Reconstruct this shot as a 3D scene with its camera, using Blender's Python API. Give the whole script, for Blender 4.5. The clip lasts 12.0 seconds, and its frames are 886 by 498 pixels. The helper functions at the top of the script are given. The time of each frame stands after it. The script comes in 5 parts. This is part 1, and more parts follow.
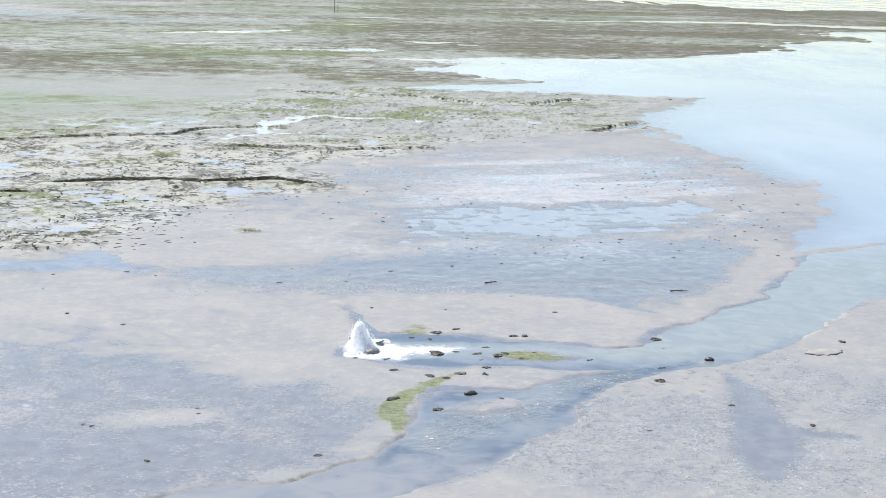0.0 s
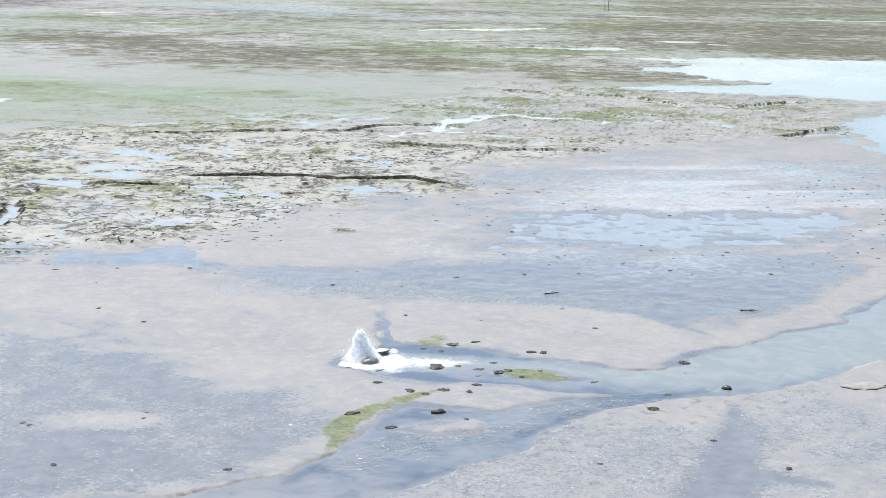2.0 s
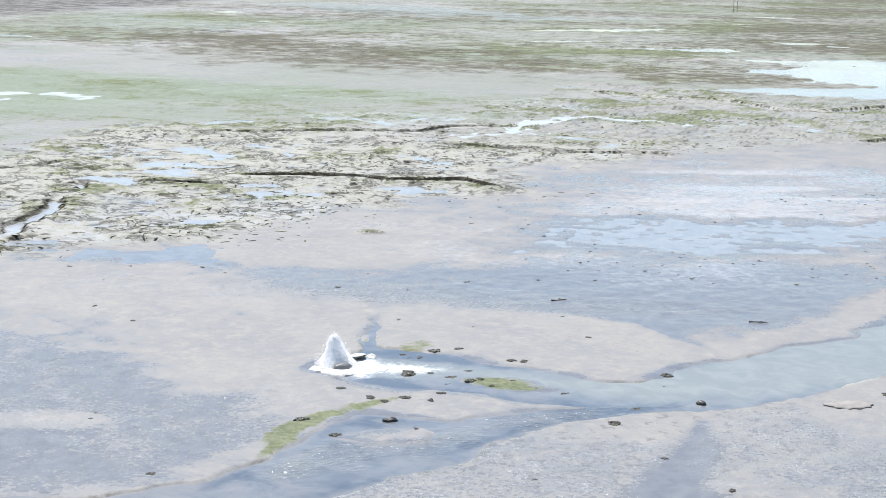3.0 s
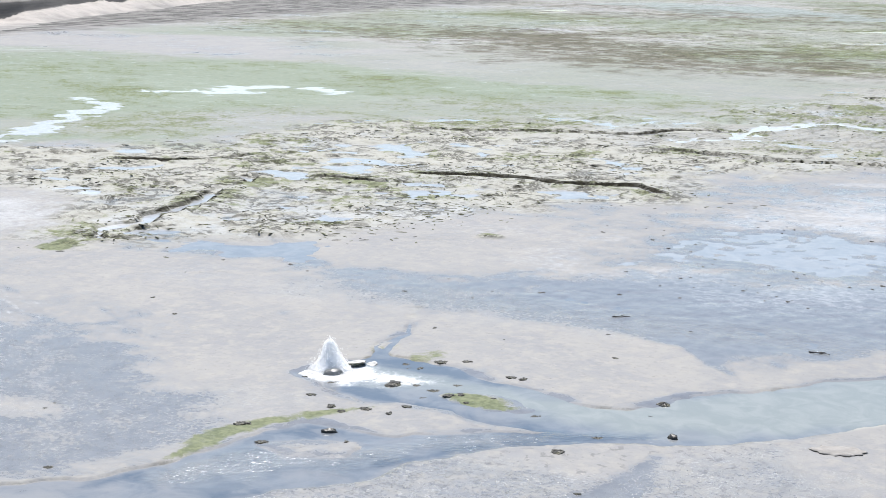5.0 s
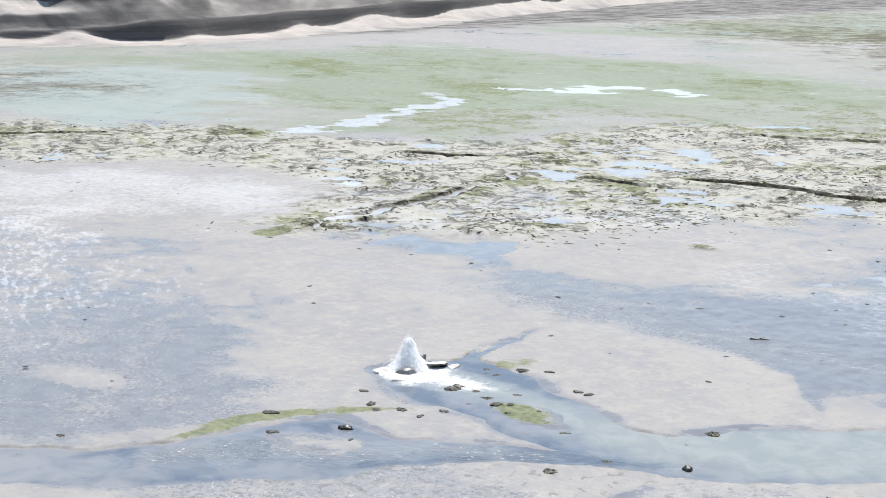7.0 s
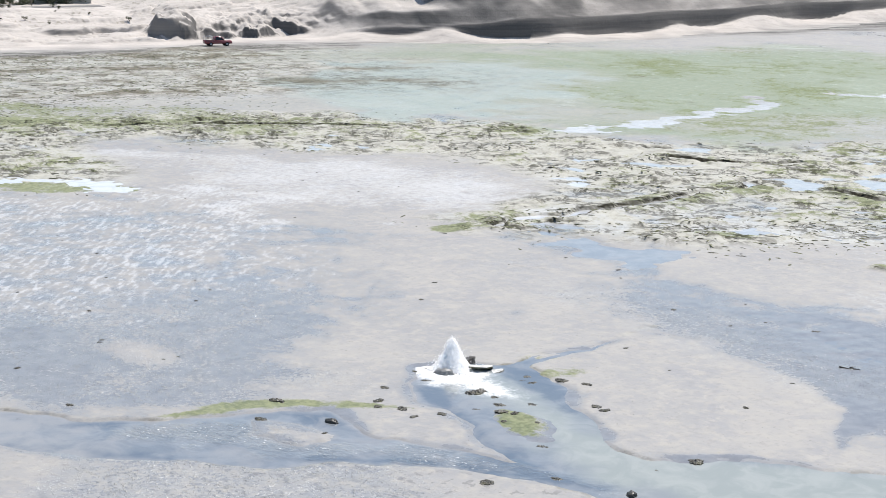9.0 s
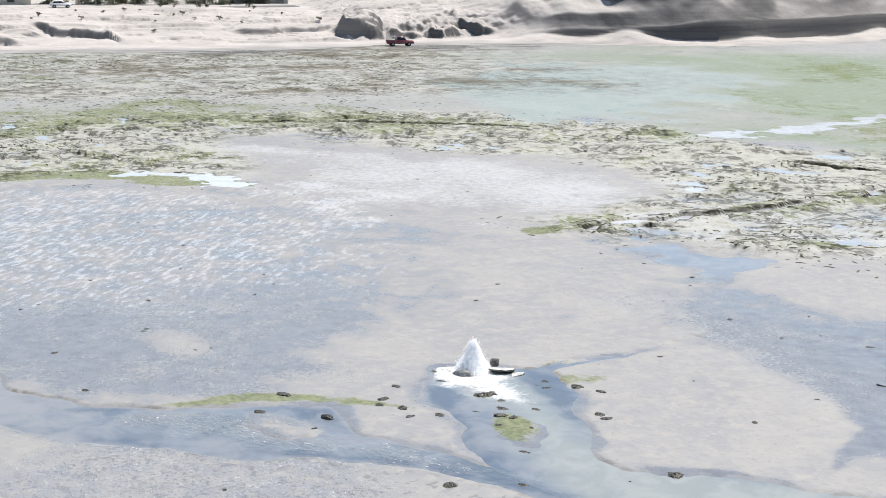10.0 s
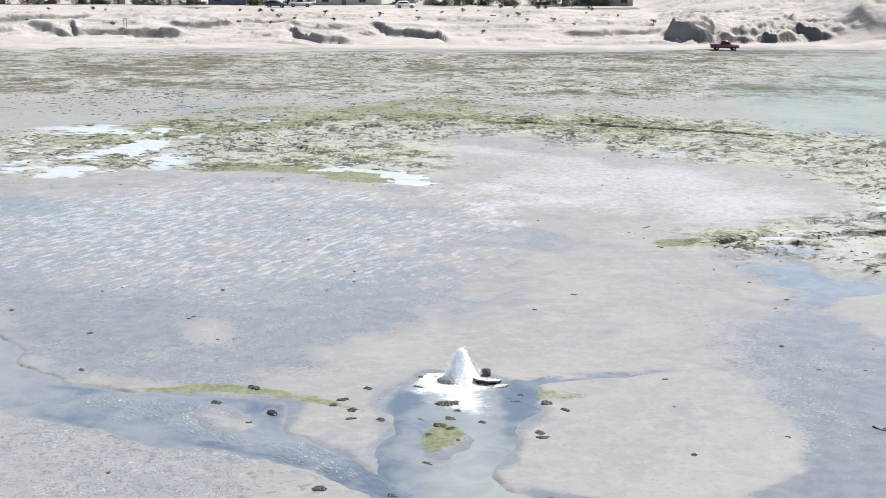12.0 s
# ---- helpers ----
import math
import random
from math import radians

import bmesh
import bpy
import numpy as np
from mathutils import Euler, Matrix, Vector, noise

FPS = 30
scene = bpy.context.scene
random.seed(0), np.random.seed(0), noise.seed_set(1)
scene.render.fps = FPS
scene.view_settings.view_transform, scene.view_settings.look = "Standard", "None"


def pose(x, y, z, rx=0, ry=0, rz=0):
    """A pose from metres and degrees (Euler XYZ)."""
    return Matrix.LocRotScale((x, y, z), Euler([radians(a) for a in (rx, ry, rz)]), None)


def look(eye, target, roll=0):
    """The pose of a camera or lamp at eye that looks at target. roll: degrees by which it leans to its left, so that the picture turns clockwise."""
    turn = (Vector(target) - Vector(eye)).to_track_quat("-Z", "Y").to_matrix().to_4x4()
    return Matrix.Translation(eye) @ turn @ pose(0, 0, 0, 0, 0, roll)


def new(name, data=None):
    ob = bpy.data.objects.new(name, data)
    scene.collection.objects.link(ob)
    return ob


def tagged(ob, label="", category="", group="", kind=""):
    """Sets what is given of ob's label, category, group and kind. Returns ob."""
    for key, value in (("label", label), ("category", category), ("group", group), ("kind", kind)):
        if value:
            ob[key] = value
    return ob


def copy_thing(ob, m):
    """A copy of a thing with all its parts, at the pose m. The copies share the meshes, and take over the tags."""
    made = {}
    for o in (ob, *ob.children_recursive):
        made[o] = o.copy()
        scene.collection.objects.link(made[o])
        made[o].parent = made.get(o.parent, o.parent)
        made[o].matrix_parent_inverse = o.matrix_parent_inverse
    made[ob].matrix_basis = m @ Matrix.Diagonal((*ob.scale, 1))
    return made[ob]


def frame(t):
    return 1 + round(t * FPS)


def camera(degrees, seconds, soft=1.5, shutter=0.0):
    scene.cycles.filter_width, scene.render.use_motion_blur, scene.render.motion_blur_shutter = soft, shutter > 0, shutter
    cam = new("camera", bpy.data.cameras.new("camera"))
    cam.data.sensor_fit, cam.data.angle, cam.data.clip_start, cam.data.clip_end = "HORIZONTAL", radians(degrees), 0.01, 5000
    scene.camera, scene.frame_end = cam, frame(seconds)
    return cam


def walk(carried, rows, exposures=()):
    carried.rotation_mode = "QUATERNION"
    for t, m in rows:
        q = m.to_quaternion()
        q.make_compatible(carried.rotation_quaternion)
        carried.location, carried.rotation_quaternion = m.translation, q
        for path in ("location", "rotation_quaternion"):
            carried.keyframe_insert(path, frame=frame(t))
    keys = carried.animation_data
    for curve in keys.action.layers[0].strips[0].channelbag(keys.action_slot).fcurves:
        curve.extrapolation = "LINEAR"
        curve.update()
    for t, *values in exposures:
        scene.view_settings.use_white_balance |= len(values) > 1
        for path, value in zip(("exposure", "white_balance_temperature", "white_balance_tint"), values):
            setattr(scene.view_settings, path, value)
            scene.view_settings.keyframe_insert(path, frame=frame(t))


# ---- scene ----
# ---- camera ----
cam = camera(32.030, 12.0, 0.85)
PATH = [
    (0.0, look((3.266, -78.318, 20.000), (3.374, -19.309, 9.138), 1.165)),
    (0.5, look((6.685, -77.200, 19.999), (3.754, -18.277, 9.070), 1.163)),
    (1.0, look((10.280, -75.901, 19.980), (4.559, -17.195, 8.990), 1.126)),
    (1.5, look((13.958, -74.445, 20.008), (5.276, -16.118, 8.934), 1.106)),
    (2.0, look((17.771, -72.758, 19.997), (6.372, -14.911, 8.870), 1.064)),
    (2.5, look((21.576, -70.999, 20.007), (7.889, -13.657, 8.844), 1.068)),
    (3.0, look((25.299, -69.019, 19.988), (8.569, -12.499, 8.783), 1.070)),
    (3.5, look((29.092, -66.838, 20.002), (9.321, -11.320, 8.743), 1.066)),
    (4.0, look((32.949, -64.479, 20.059), (10.174, -10.137, 8.732), 1.060)),
    (4.5, look((36.809, -61.942, 20.139), (10.772, -9.103, 8.732), 1.049)),
    (5.0, look((40.610, -59.231, 20.226), (10.799, -8.447, 8.724), 1.030)),
    (5.5, look((44.297, -56.315, 20.289), (10.360, -8.211, 8.698), 1.013)),
    (6.0, look((47.851, -53.109, 20.296), (10.321, -7.764, 8.663), 1.028)),
    (6.5, look((51.283, -49.742, 20.341), (10.118, -7.692, 8.622), 1.011)),
    (7.0, look((54.481, -46.150, 20.416), (10.435, -7.148, 8.631), 0.968)),
    (7.5, look((57.308, -42.299, 20.443), (10.529, -6.645, 8.588), 0.958)),
    (8.0, look((59.933, -38.227, 20.500), (10.630, -6.181, 8.568), 0.908)),
    (8.5, look((62.349, -33.959, 20.583), (10.802, -5.695, 8.579), 0.821)),
    (9.0, look((64.478, -29.517, 20.656), (10.971, -5.197, 8.594), 0.727)),
    (9.5, look((66.244, -24.923, 20.683), (11.066, -4.696, 8.589), 0.658)),
    (10.0, look((67.621, -20.174, 20.657), (11.065, -4.201, 8.558), 0.610)),
    (10.5, look((68.712, -15.250, 20.678), (11.105, -3.646, 8.564), 0.521)),
    (11.0, look((69.415, -10.301, 20.749), (11.127, -2.897, 8.597), 0.519)),
    (11.5, look((69.687, -5.143, 20.786), (11.015, -2.067, 8.615), 0.479)),
    (12.0, look((69.598, 0.158, 20.827), (10.843, -0.100, 8.669), 0.358)),
]
walk(cam, PATH, [(0.0, 0.42, 6480, 10), (5.5, 0.42, 6620, 10), (11.5, 0.42, 6760, 10)])

# ---- light ----
SUN_ELEV, SUN_DIR = 60.0, (-0.62, 0.78)
world = bpy.data.worlds.new("sky_world")
scene.world = world
world.use_nodes = True
wn = world.node_tree.nodes
sky = wn.new("ShaderNodeTexSky")
sky.sky_type, sky.sun_disc = "NISHITA", False
sky.sun_elevation = radians(SUN_ELEV)
sky.sun_rotation = math.atan2(SUN_DIR[0], SUN_DIR[1])
sky.air_density, sky.dust_density, sky.ozone_density = 1.0, 0.35, 1.0
world.node_tree.links.new(sky.outputs[0], wn["Background"].inputs[0])
wn["Background"].inputs[1].default_value = 0.105
sun = new("sun", bpy.data.lights.new("sun", "SUN"))
sun.data.energy, sun.data.angle, sun.data.color = 4.6, radians(0.5), (1.0, 0.975, 0.94)
sun.matrix_world = look((0, 0, 0), (-SUN_DIR[0], -SUN_DIR[1], -math.tan(radians(SUN_ELEV))))


# ---- small tools ----
def part(name, bm, material, parent=None, label="", smooth=True):
    me = bpy.data.meshes.new(name)
    bm.to_mesh(me)
    bm.free()
    if smooth:
        me.polygons.foreach_set("use_smooth", [True] * len(me.polygons))
    me.materials.append(material)
    ob = new(name, me)
    ob.parent = parent
    if label:
        ob["label"] = label
    return ob


def empty(name, m, label, category, group=""):
    ob = new(name)
    ob.empty_display_size = 0.2
    ob.matrix_world = m
    return tagged(ob, label, category, group)


def box(bm, x0, y0, z0, x1, y1, z1, bevel=0.0):
    made = bmesh.ops.create_cube(bm, size=1.0)["verts"]
    bmesh.ops.scale(bm, vec=(x1 - x0, y1 - y0, z1 - z0), verts=made)
    bmesh.ops.translate(bm, vec=((x0 + x1) / 2, (y0 + y1) / 2, (z0 + z1) / 2), verts=made)
    if bevel:
        edges = list({e for v in made for e in v.link_edges})
        bmesh.ops.bevel(bm, geom=edges, offset=bevel, segments=2, affect="EDGES")


def tube(bm, a, b, r0, r1, sides=10):
    a, b = Vector(a), Vector(b)
    m = Matrix.Translation((a + b) / 2) @ (b - a).to_track_quat("Z", "Y").to_matrix().to_4x4()
    bmesh.ops.create_cone(bm, cap_ends=True, segments=sides, radius1=r0, radius2=r1, depth=(b - a).length, matrix=m)


def _lattice(ix, iy, seed):
    h = (ix.astype(np.int64) * 374761393 + iy.astype(np.int64) * 668265263 + seed * 974634777) & 0x7FFFFFFF
    h = ((h ^ (h >> 13)) * 1274126177) & 0x7FFFFFFF
    return ((h ^ (h >> 16)) & 0xFFFF) / 65535.0


def vnoise(x, y, seed):
    ix, iy = np.floor(x), np.floor(y)
    u, v = x - ix, y - iy
    u, v = u * u * u * (u * (u * 6 - 15) + 10), v * v * v * (v * (v * 6 - 15) + 10)
    a, b = _lattice(ix, iy, seed), _lattice(ix + 1, iy, seed)
    c, d = _lattice(ix, iy + 1, seed), _lattice(ix + 1, iy + 1, seed)
    return (a + (b - a) * u) * (1 - v) + (c + (d - c) * u) * v


def fbm(x, y, size, octaves=4, seed=1):
    """Smooth noise about 0, between about -1 and 1; size in metres."""
    out, amp, total = 0, 1.0, 0.0
    px, py = x / size, y / size
    for k in range(octaves):
        out = out + amp * (vnoise(px, py, seed + 17 * k) * 2 - 1)
        total += amp
        amp *= 0.52
        px, py = px * 1.94 + py * 0.55 + 3.7, py * 1.94 - px * 0.55 + 9.1
    return out / total * 1.6


def step(a, b, x):
    t = np.clip((x - a) / (b - a), 0, 1)
    return t * t * (3 - 2 * t)


def along(x, y, pts):
    """Signed distance to a bent strip: pts of (x, y, half width). Below 0 inside."""
    out = np.full(x.shape, 1e9)
    for (ax, ay, aw), (bx, by, bw) in zip(pts, pts[1:]):
        dx, dy = bx - ax, by - ay
        t = np.clip(((x - ax) * dx + (y - ay) * dy) / (dx * dx + dy * dy), 0, 1)
        out = np.minimum(out, np.hypot(x - ax - t * dx, y - ay - t * dy) - (aw + (bw - aw) * t))
    return out


def inside(x, y, pts):
    """Signed distance to a closed outline. Below 0 inside."""
    out, odd = np.full(x.shape, 1e9), np.zeros(x.shape, bool)
    for (ax, ay), (bx, by) in zip(pts, pts[1:] + pts[:1]):
        dx, dy = bx - ax, by - ay
        t = np.clip(((x - ax) * dx + (y - ay) * dy) / (dx * dx + dy * dy), 0, 1)
        out = np.minimum(out, np.hypot(x - ax - t * dx, y - ay - t * dy))
        if dy:
            odd ^= ((y < ay) != (y < by)) & (x < ax + (y - ay) * dx / dy)
    return np.where(odd, -out, out)


def oval(x, y, cx, cy, rx, ry, turn=0.0):
    c, s = math.cos(radians(turn)), math.sin(radians(turn))
    u, v = (x - cx) * c + (y - cy) * s, -(x - cx) * s + (y - cy) * c
    return (np.hypot(u / rx, v / ry) - 1) * min(rx, ry)


def spread(*runs):
    """Grid lines: runs of (from, to, step)."""
    return np.unique(np.concatenate([np.arange(a, b, s) for a, b, s in runs] + [[runs[-1][1]]]))


def reach(start, end, first, grow):
    out, s = [start], first
    while abs(out[-1] - start) < abs(end - start):
        out.append(out[-1] + math.copysign(s, end - start))
        s *= grow
    return np.array(out[1:])


def sheet(name, gx, gy, heights, material, fields, east=None):
    """One mesh over the grid lines gx, gy with a height and named values at every corner."""
    nx, ny = len(gx), len(gy)
    x, y = np.meshgrid(gx, gy)
    x = x if east is None else east
    co = np.stack([x.ravel(), y.ravel(), heights.ravel()], 1)
    i = np.arange(nx * ny).reshape(ny, nx)
    quads = np.stack([i[:-1, :-1], i[:-1, 1:], i[1:, 1:], i[1:, :-1]], -1).reshape(-1, 4)
    quads = quads if east is None else quads[:, ::-1]
    me = bpy.data.meshes.new(name)
    me.vertices.add(len(co))
    me.vertices.foreach_set("co", co.ravel())
    me.loops.add(quads.size)
    me.loops.foreach_set("vertex_index", quads.ravel().astype(np.int32))
    me.polygons.add(len(quads))
    me.polygons.foreach_set("loop_start", np.arange(0, quads.size, 4, dtype=np.int32))
    me.update(calc_edges=True)
    me.polygons.foreach_set("use_smooth", np.ones(len(quads), bool))
    for key, value in fields.items():
        me.attributes.new(key, "FLOAT", "POINT").data.foreach_set("value", np.asarray(value, np.float32).ravel())
    me.materials.append(material)
    return new(name, me)


# ---- materials ----
class Nodes:
    """A short way to write node materials."""

    def __init__(self, name):
        self.mat = bpy.data.materials.new(name)
        self.mat.use_nodes = True
        self.tree = self.mat.node_tree
        self.bsdf = self.tree.nodes["Principled BSDF"]
        self.place = self.tree.nodes.new("ShaderNodeNewGeometry").outputs["Position"]
        self.own = self.tree.nodes.new("ShaderNodeTexCoord").outputs["Object"]

    def put(self, socket, value):
        if isinstance(value, bpy.types.NodeSocket):
            self.tree.links.new(value, socket)
        elif isinstance(value, tuple) and len(value) == 3:
            socket.default_value = (*value, 1.0)
        else:
            socket.default_value = value

    def noise(self, size, detail=4.0, rough=0.55, at=None, stretch=None, warp=0.0, grain=None):
        n = self.tree.nodes.new("ShaderNodeTexNoise")
        at = at or self.place
        if stretch:
            m = self.tree.nodes.new("ShaderNodeMapping")
            m.inputs["Scale"].default_value = stretch
            self.tree.links.new(at, m.inputs[0])
            at = m.outputs[0]
        if grain:
            m = self.tree.nodes.new("ShaderNodeMapping")
            m.vector_type = "TEXTURE"
            m.inputs["Rotation"].default_value = (0, 0, radians(grain[0]))
            m.inputs["Scale"].default_value = (grain[1], 1.0, 1.0)
            self.tree.links.new(at, m.inputs[0])
            at = m.outputs[0]
        self.tree.links.new(at, n.inputs["Vector"])
        n.inputs["Scale"].default_value, n.inputs["Detail"].default_value = 1.0 / size, detail
        n.inputs["Roughness"].default_value, n.inputs["Distortion"].default_value = rough, warp
        return n.outputs["Fac"]

    def field(self, name):
        n = self.tree.nodes.new("ShaderNodeAttribute")
        n.attribute_name = name
        return n.outputs["Fac"]

    def math(self, op, a, b=0.0, clamp=False):
        n = self.tree.nodes.new("ShaderNodeMath")
        n.operation, n.use_clamp = op, clamp
        self.put(n.inputs[0], a), self.put(n.inputs[1], b)
        return n.outputs[0]

    def ramp(self, value, lo, hi, out_lo=0.0, out_hi=1.0):
        n = self.tree.nodes.new("ShaderNodeMapRange")
        n.interpolation_type = "SMOOTHSTEP"
        for k, v in enumerate((value, lo, hi, out_lo, out_hi)):
            self.put(n.inputs[k], v)
        return n.outputs[0]

    def mix(self, fac, a, b):
        n = self.tree.nodes.new("ShaderNodeMix")
        n.data_type = "RGBA"
        self.put(n.inputs[0], fac), self.put(n.inputs[6], a), self.put(n.inputs[7], b)
        return n.outputs[2]

    def bump(self, height, strength, distance, normal=None):
        n = self.tree.nodes.new("ShaderNodeBump")
        n.inputs["Strength"].default_value, n.inputs["Distance"].default_value = strength, distance
        self.put(n.inputs["Height"], height)
        if normal:
            self.put(n.inputs["Normal"], normal)
        return n.outputs[0]

    def slope(self):
        n = self.tree.nodes.new("ShaderNodeNewGeometry")
        s = self.tree.nodes.new("ShaderNodeSeparateXYZ")
        self.tree.links.new(n.outputs["Normal"], s.inputs[0])
        return s.outputs[2]

    def done(self, color, rough=0.6, metal=0.0, normal=None, ior=1.45, **more):
        b = self.bsdf.inputs
        self.put(b["Base Color"], color), self.put(b["Roughness"], rough), self.put(b["Metallic"], metal)
        b["IOR"].default_value = ior
        if normal:
            self.put(b["Normal"], normal)
        for key, value in more.items():
            self.put(b[{"specular_ior_level": "Specular IOR Level"}[key]], value)
        return self.mat


def plain(name, color, rough=0.6, metal=0.0, grain=0.05, vary=0.18, ior=1.45):
    """A surface with uneven colour and fine relief at the size of grain, in the thing's own space."""
    n = Nodes(name)
    a, b = n.noise(grain * 6, 3, at=n.own), n.noise(grain, 3, at=n.own)
    tone = n.math("ADD", n.math("MULTIPLY", a, 0.6), n.math("MULTIPLY", b, 0.4))
    dark = tuple(c * (1 - vary) for c in color)
    light = tuple(min(1, c * (1 + vary)) for c in color)
    return n.done(n.mix(n.ramp(tone, 0.3, 0.7), dark, light), n.ramp(a, 0.3, 0.7, rough * 0.85, min(1, rough * 1.1)), metal,
                  n.bump(b, 0.25, grain * 0.3), ior)


RIPPLE_TURN = 152.0


def ground_material():
    n = Nodes("tidal_mud")
    fine, mid, big = n.noise(0.10, 3, 0.6), n.noise(0.9, 6, 0.65), n.noise(9.0, 6, 0.65)
    speck = n.noise(0.35, 4, 0.65)
    mottle = n.math("SUBTRACT", n.noise(2.6, 9, 0.72, warp=0.4), 0.5)
    crumbs = n.math("MULTIPLY", n.math("SUBTRACT", n.noise(0.22, 3, 0.6), 0.5), n.math("ADD", n.math("MULTIPLY", n.field("glint"), 2.5), 0.5))
    wet = n.ramp(n.math("ADD", n.math("ADD", n.field("wet"), crumbs), n.math("MULTIPLY", mottle, 2.2)), 0.0, 1.0)
    tuft = n.math("SUBTRACT", n.noise(0.9, 8, 0.74, warp=0.5), 0.5)
    clots = [n.math("MULTIPLY", n.math("SUBTRACT", n.noise(size, 6, 0.66, warp=0.7), 0.5), n.field("broad")) for size in (5.0, 3.6, 4.2)]
    algae = n.ramp(n.math("ADD", n.math("ADD", n.field("algae"), n.math("MULTIPLY", tuft, 2.3)), n.math("MULTIPLY", clots[0], 2.2)), 0.35, 0.8)
    brown = n.ramp(n.math("ADD", n.math("ADD", n.field("brown"), n.math("MULTIPLY", n.math("SUBTRACT", n.noise(9.0, 9, 0.75), 0.5), 2.2)), n.math("MULTIPLY", clots[1], 2.4)), 0.2, 0.8)
    wisp = n.noise(3.4, 7, 0.68, warp=0.9)
    dry = n.mix(n.ramp(big, 0.35, 0.65), (0.318, 0.306, 0.290), (0.272, 0.270, 0.268))
    dry = n.mix(n.math("MULTIPLY", n.ramp(wisp, 0.40, 0.66), 0.75), dry, (0.246, 0.248, 0.258))
    dry = n.mix(n.math("MULTIPLY", n.ramp(n.noise(1.4, 7, 0.7, warp=0.6), 0.54, 0.70), 0.7), dry, (0.368, 0.346, 0.318))
    dry = n.mix(n.ramp(mid, 0.42, 0.72), dry, (0.335, 0.318, 0.292))
    dry = n.mix(n.math("MULTIPLY", n.ramp(speck, 0.52, 0.66), 0.35), dry, (0.22, 0.215, 0.21))
    damp = n.mix(n.ramp(mid, 0.3, 0.7), (0.228, 0.234, 0.244), (0.170, 0.178, 0.194))
    dry = n.mix(n.math("MULTIPLY", n.field("peat_shade"), 0.75), dry, (0.46, 0.442, 0.388))
    dry = n.mix(n.math("MULTIPLY", n.math("MULTIPLY", n.ramp(n.noise(0.8, 4, 0.6), 0.56, 0.62), n.field("glint")), 0.7), dry, (0.20, 0.20, 0.205))
    pocks = n.math("MULTIPLY", n.ramp(n.noise(0.55, 4, 0.6, warp=0.4), 0.57, 0.63), n.field("pock"))
    dry = n.mix(n.math("MULTIPLY", pocks, 0.8), dry, (0.175, 0.172, 0.172))
    color = n.mix(wet, dry, damp)
    weed = n.mix(n.ramp(speck, 0.35, 0.65), (0.112, 0.138, 0.062), (0.222, 0.243, 0.125))
    thin = n.mix(n.ramp(mid, 0.3, 0.7), (0.15, 0.198, 0.128), (0.212, 0.246, 0.172))
    # Pale film plus white sky sheen, both put into the mud colour.
    sheen_sum = n.math("ADD", n.math("MULTIPLY", n.noise(0.6, 7, 0.74, warp=0.3), 1.3), n.math("MULTIPLY", n.math("SUBTRACT", n.noise(6.0, 6, 0.75), 0.5), 0.55))
    sheen_sum = n.math("ADD", sheen_sum, n.math("MULTIPLY", clots[2], 2.2))
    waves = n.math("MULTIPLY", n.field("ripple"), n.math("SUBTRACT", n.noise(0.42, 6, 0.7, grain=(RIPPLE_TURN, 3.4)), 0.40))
    sheen_sum = n.math("ADD", sheen_sum, n.math("ADD", n.math("MULTIPLY", n.field("white"), 0.78), n.math("MULTIPLY", waves, 3.6)))
    pale_sheen = n.ramp(sheen_sum, 1.0, 1.55)
    color = n.mix(n.math("MULTIPLY", pale_sheen, 0.9), color, n.mix(n.ramp(fine, 0.3, 0.7), (0.47, 0.472, 0.476), (0.40, 0.404, 0.41)))
    color = n.mix(n.math("MULTIPLY", n.field("film"), 0.85), color, thin)
    silt = n.ramp(n.math("ADD", n.field("silt"), n.math("MULTIPLY", n.math("SUBTRACT", n.noise(7.0, 8, 0.7), 0.5), 0.35)), 0.2, 0.8)
    color = n.mix(n.math("MULTIPLY", silt, 0.9), color, n.mix(n.ramp(big, 0.35, 0.65), (0.245, 0.29, 0.268), (0.282, 0.318, 0.296)))
    color = n.mix(n.math("MULTIPLY", algae, 0.8), color, weed)
    heath = n.mix(n.ramp(speck, 0.35, 0.65), (0.08, 0.068, 0.05), (0.165, 0.145, 0.105))
    color = n.mix(n.math("MULTIPLY", brown, 0.8), color, heath)
    color = n.mix(n.field("sand"), color, n.mix(n.ramp(n.noise(2.6, 6, 0.7, grain=(95.0, 6.0)), 0.42, 0.58), (0.29, 0.281, 0.268), (0.105, 0.103, 0.10)))
    crumb = n.math("MULTIPLY", n.ramp(n.noise(0.55, 6, 0.72, warp=0.6), 0.50, 0.62), n.field("peat_shade"))
    color = n.mix(n.math("MULTIPLY", crumb, 0.3), color, n.mix(n.ramp(mid, 0.35, 0.65), (0.10, 0.10, 0.06), (0.19, 0.185, 0.10)))
    # Steep bank sides: peat taken darker so its colour carries their shade.
    peat_shade = n.math("MULTIPLY", n.ramp(n.slope(), 0.985, 0.90), n.field("peat_shade"))
    # Small shaded scarps drawn as thin dark lines in the colour.
    rim_a = n.ramp(n.math("ABSOLUTE", n.math("SUBTRACT", n.noise(3.2, 7, 0.66, warp=0.4), 0.5)), 0.05, 0.012)
    rim_b = n.ramp(n.math("ABSOLUTE", n.math("SUBTRACT", n.noise(1.2, 6, 0.66), 0.52)), 0.04, 0.01)
    patchy = n.ramp(n.noise(5.0, 4), 0.40, 0.52)
    rims = n.math("MULTIPLY", n.math("MULTIPLY", n.math("MAXIMUM", n.math("MULTIPLY", rim_a, 0.95), n.math("MULTIPLY", rim_b, 0.35)), patchy), n.field("peat_shade"))
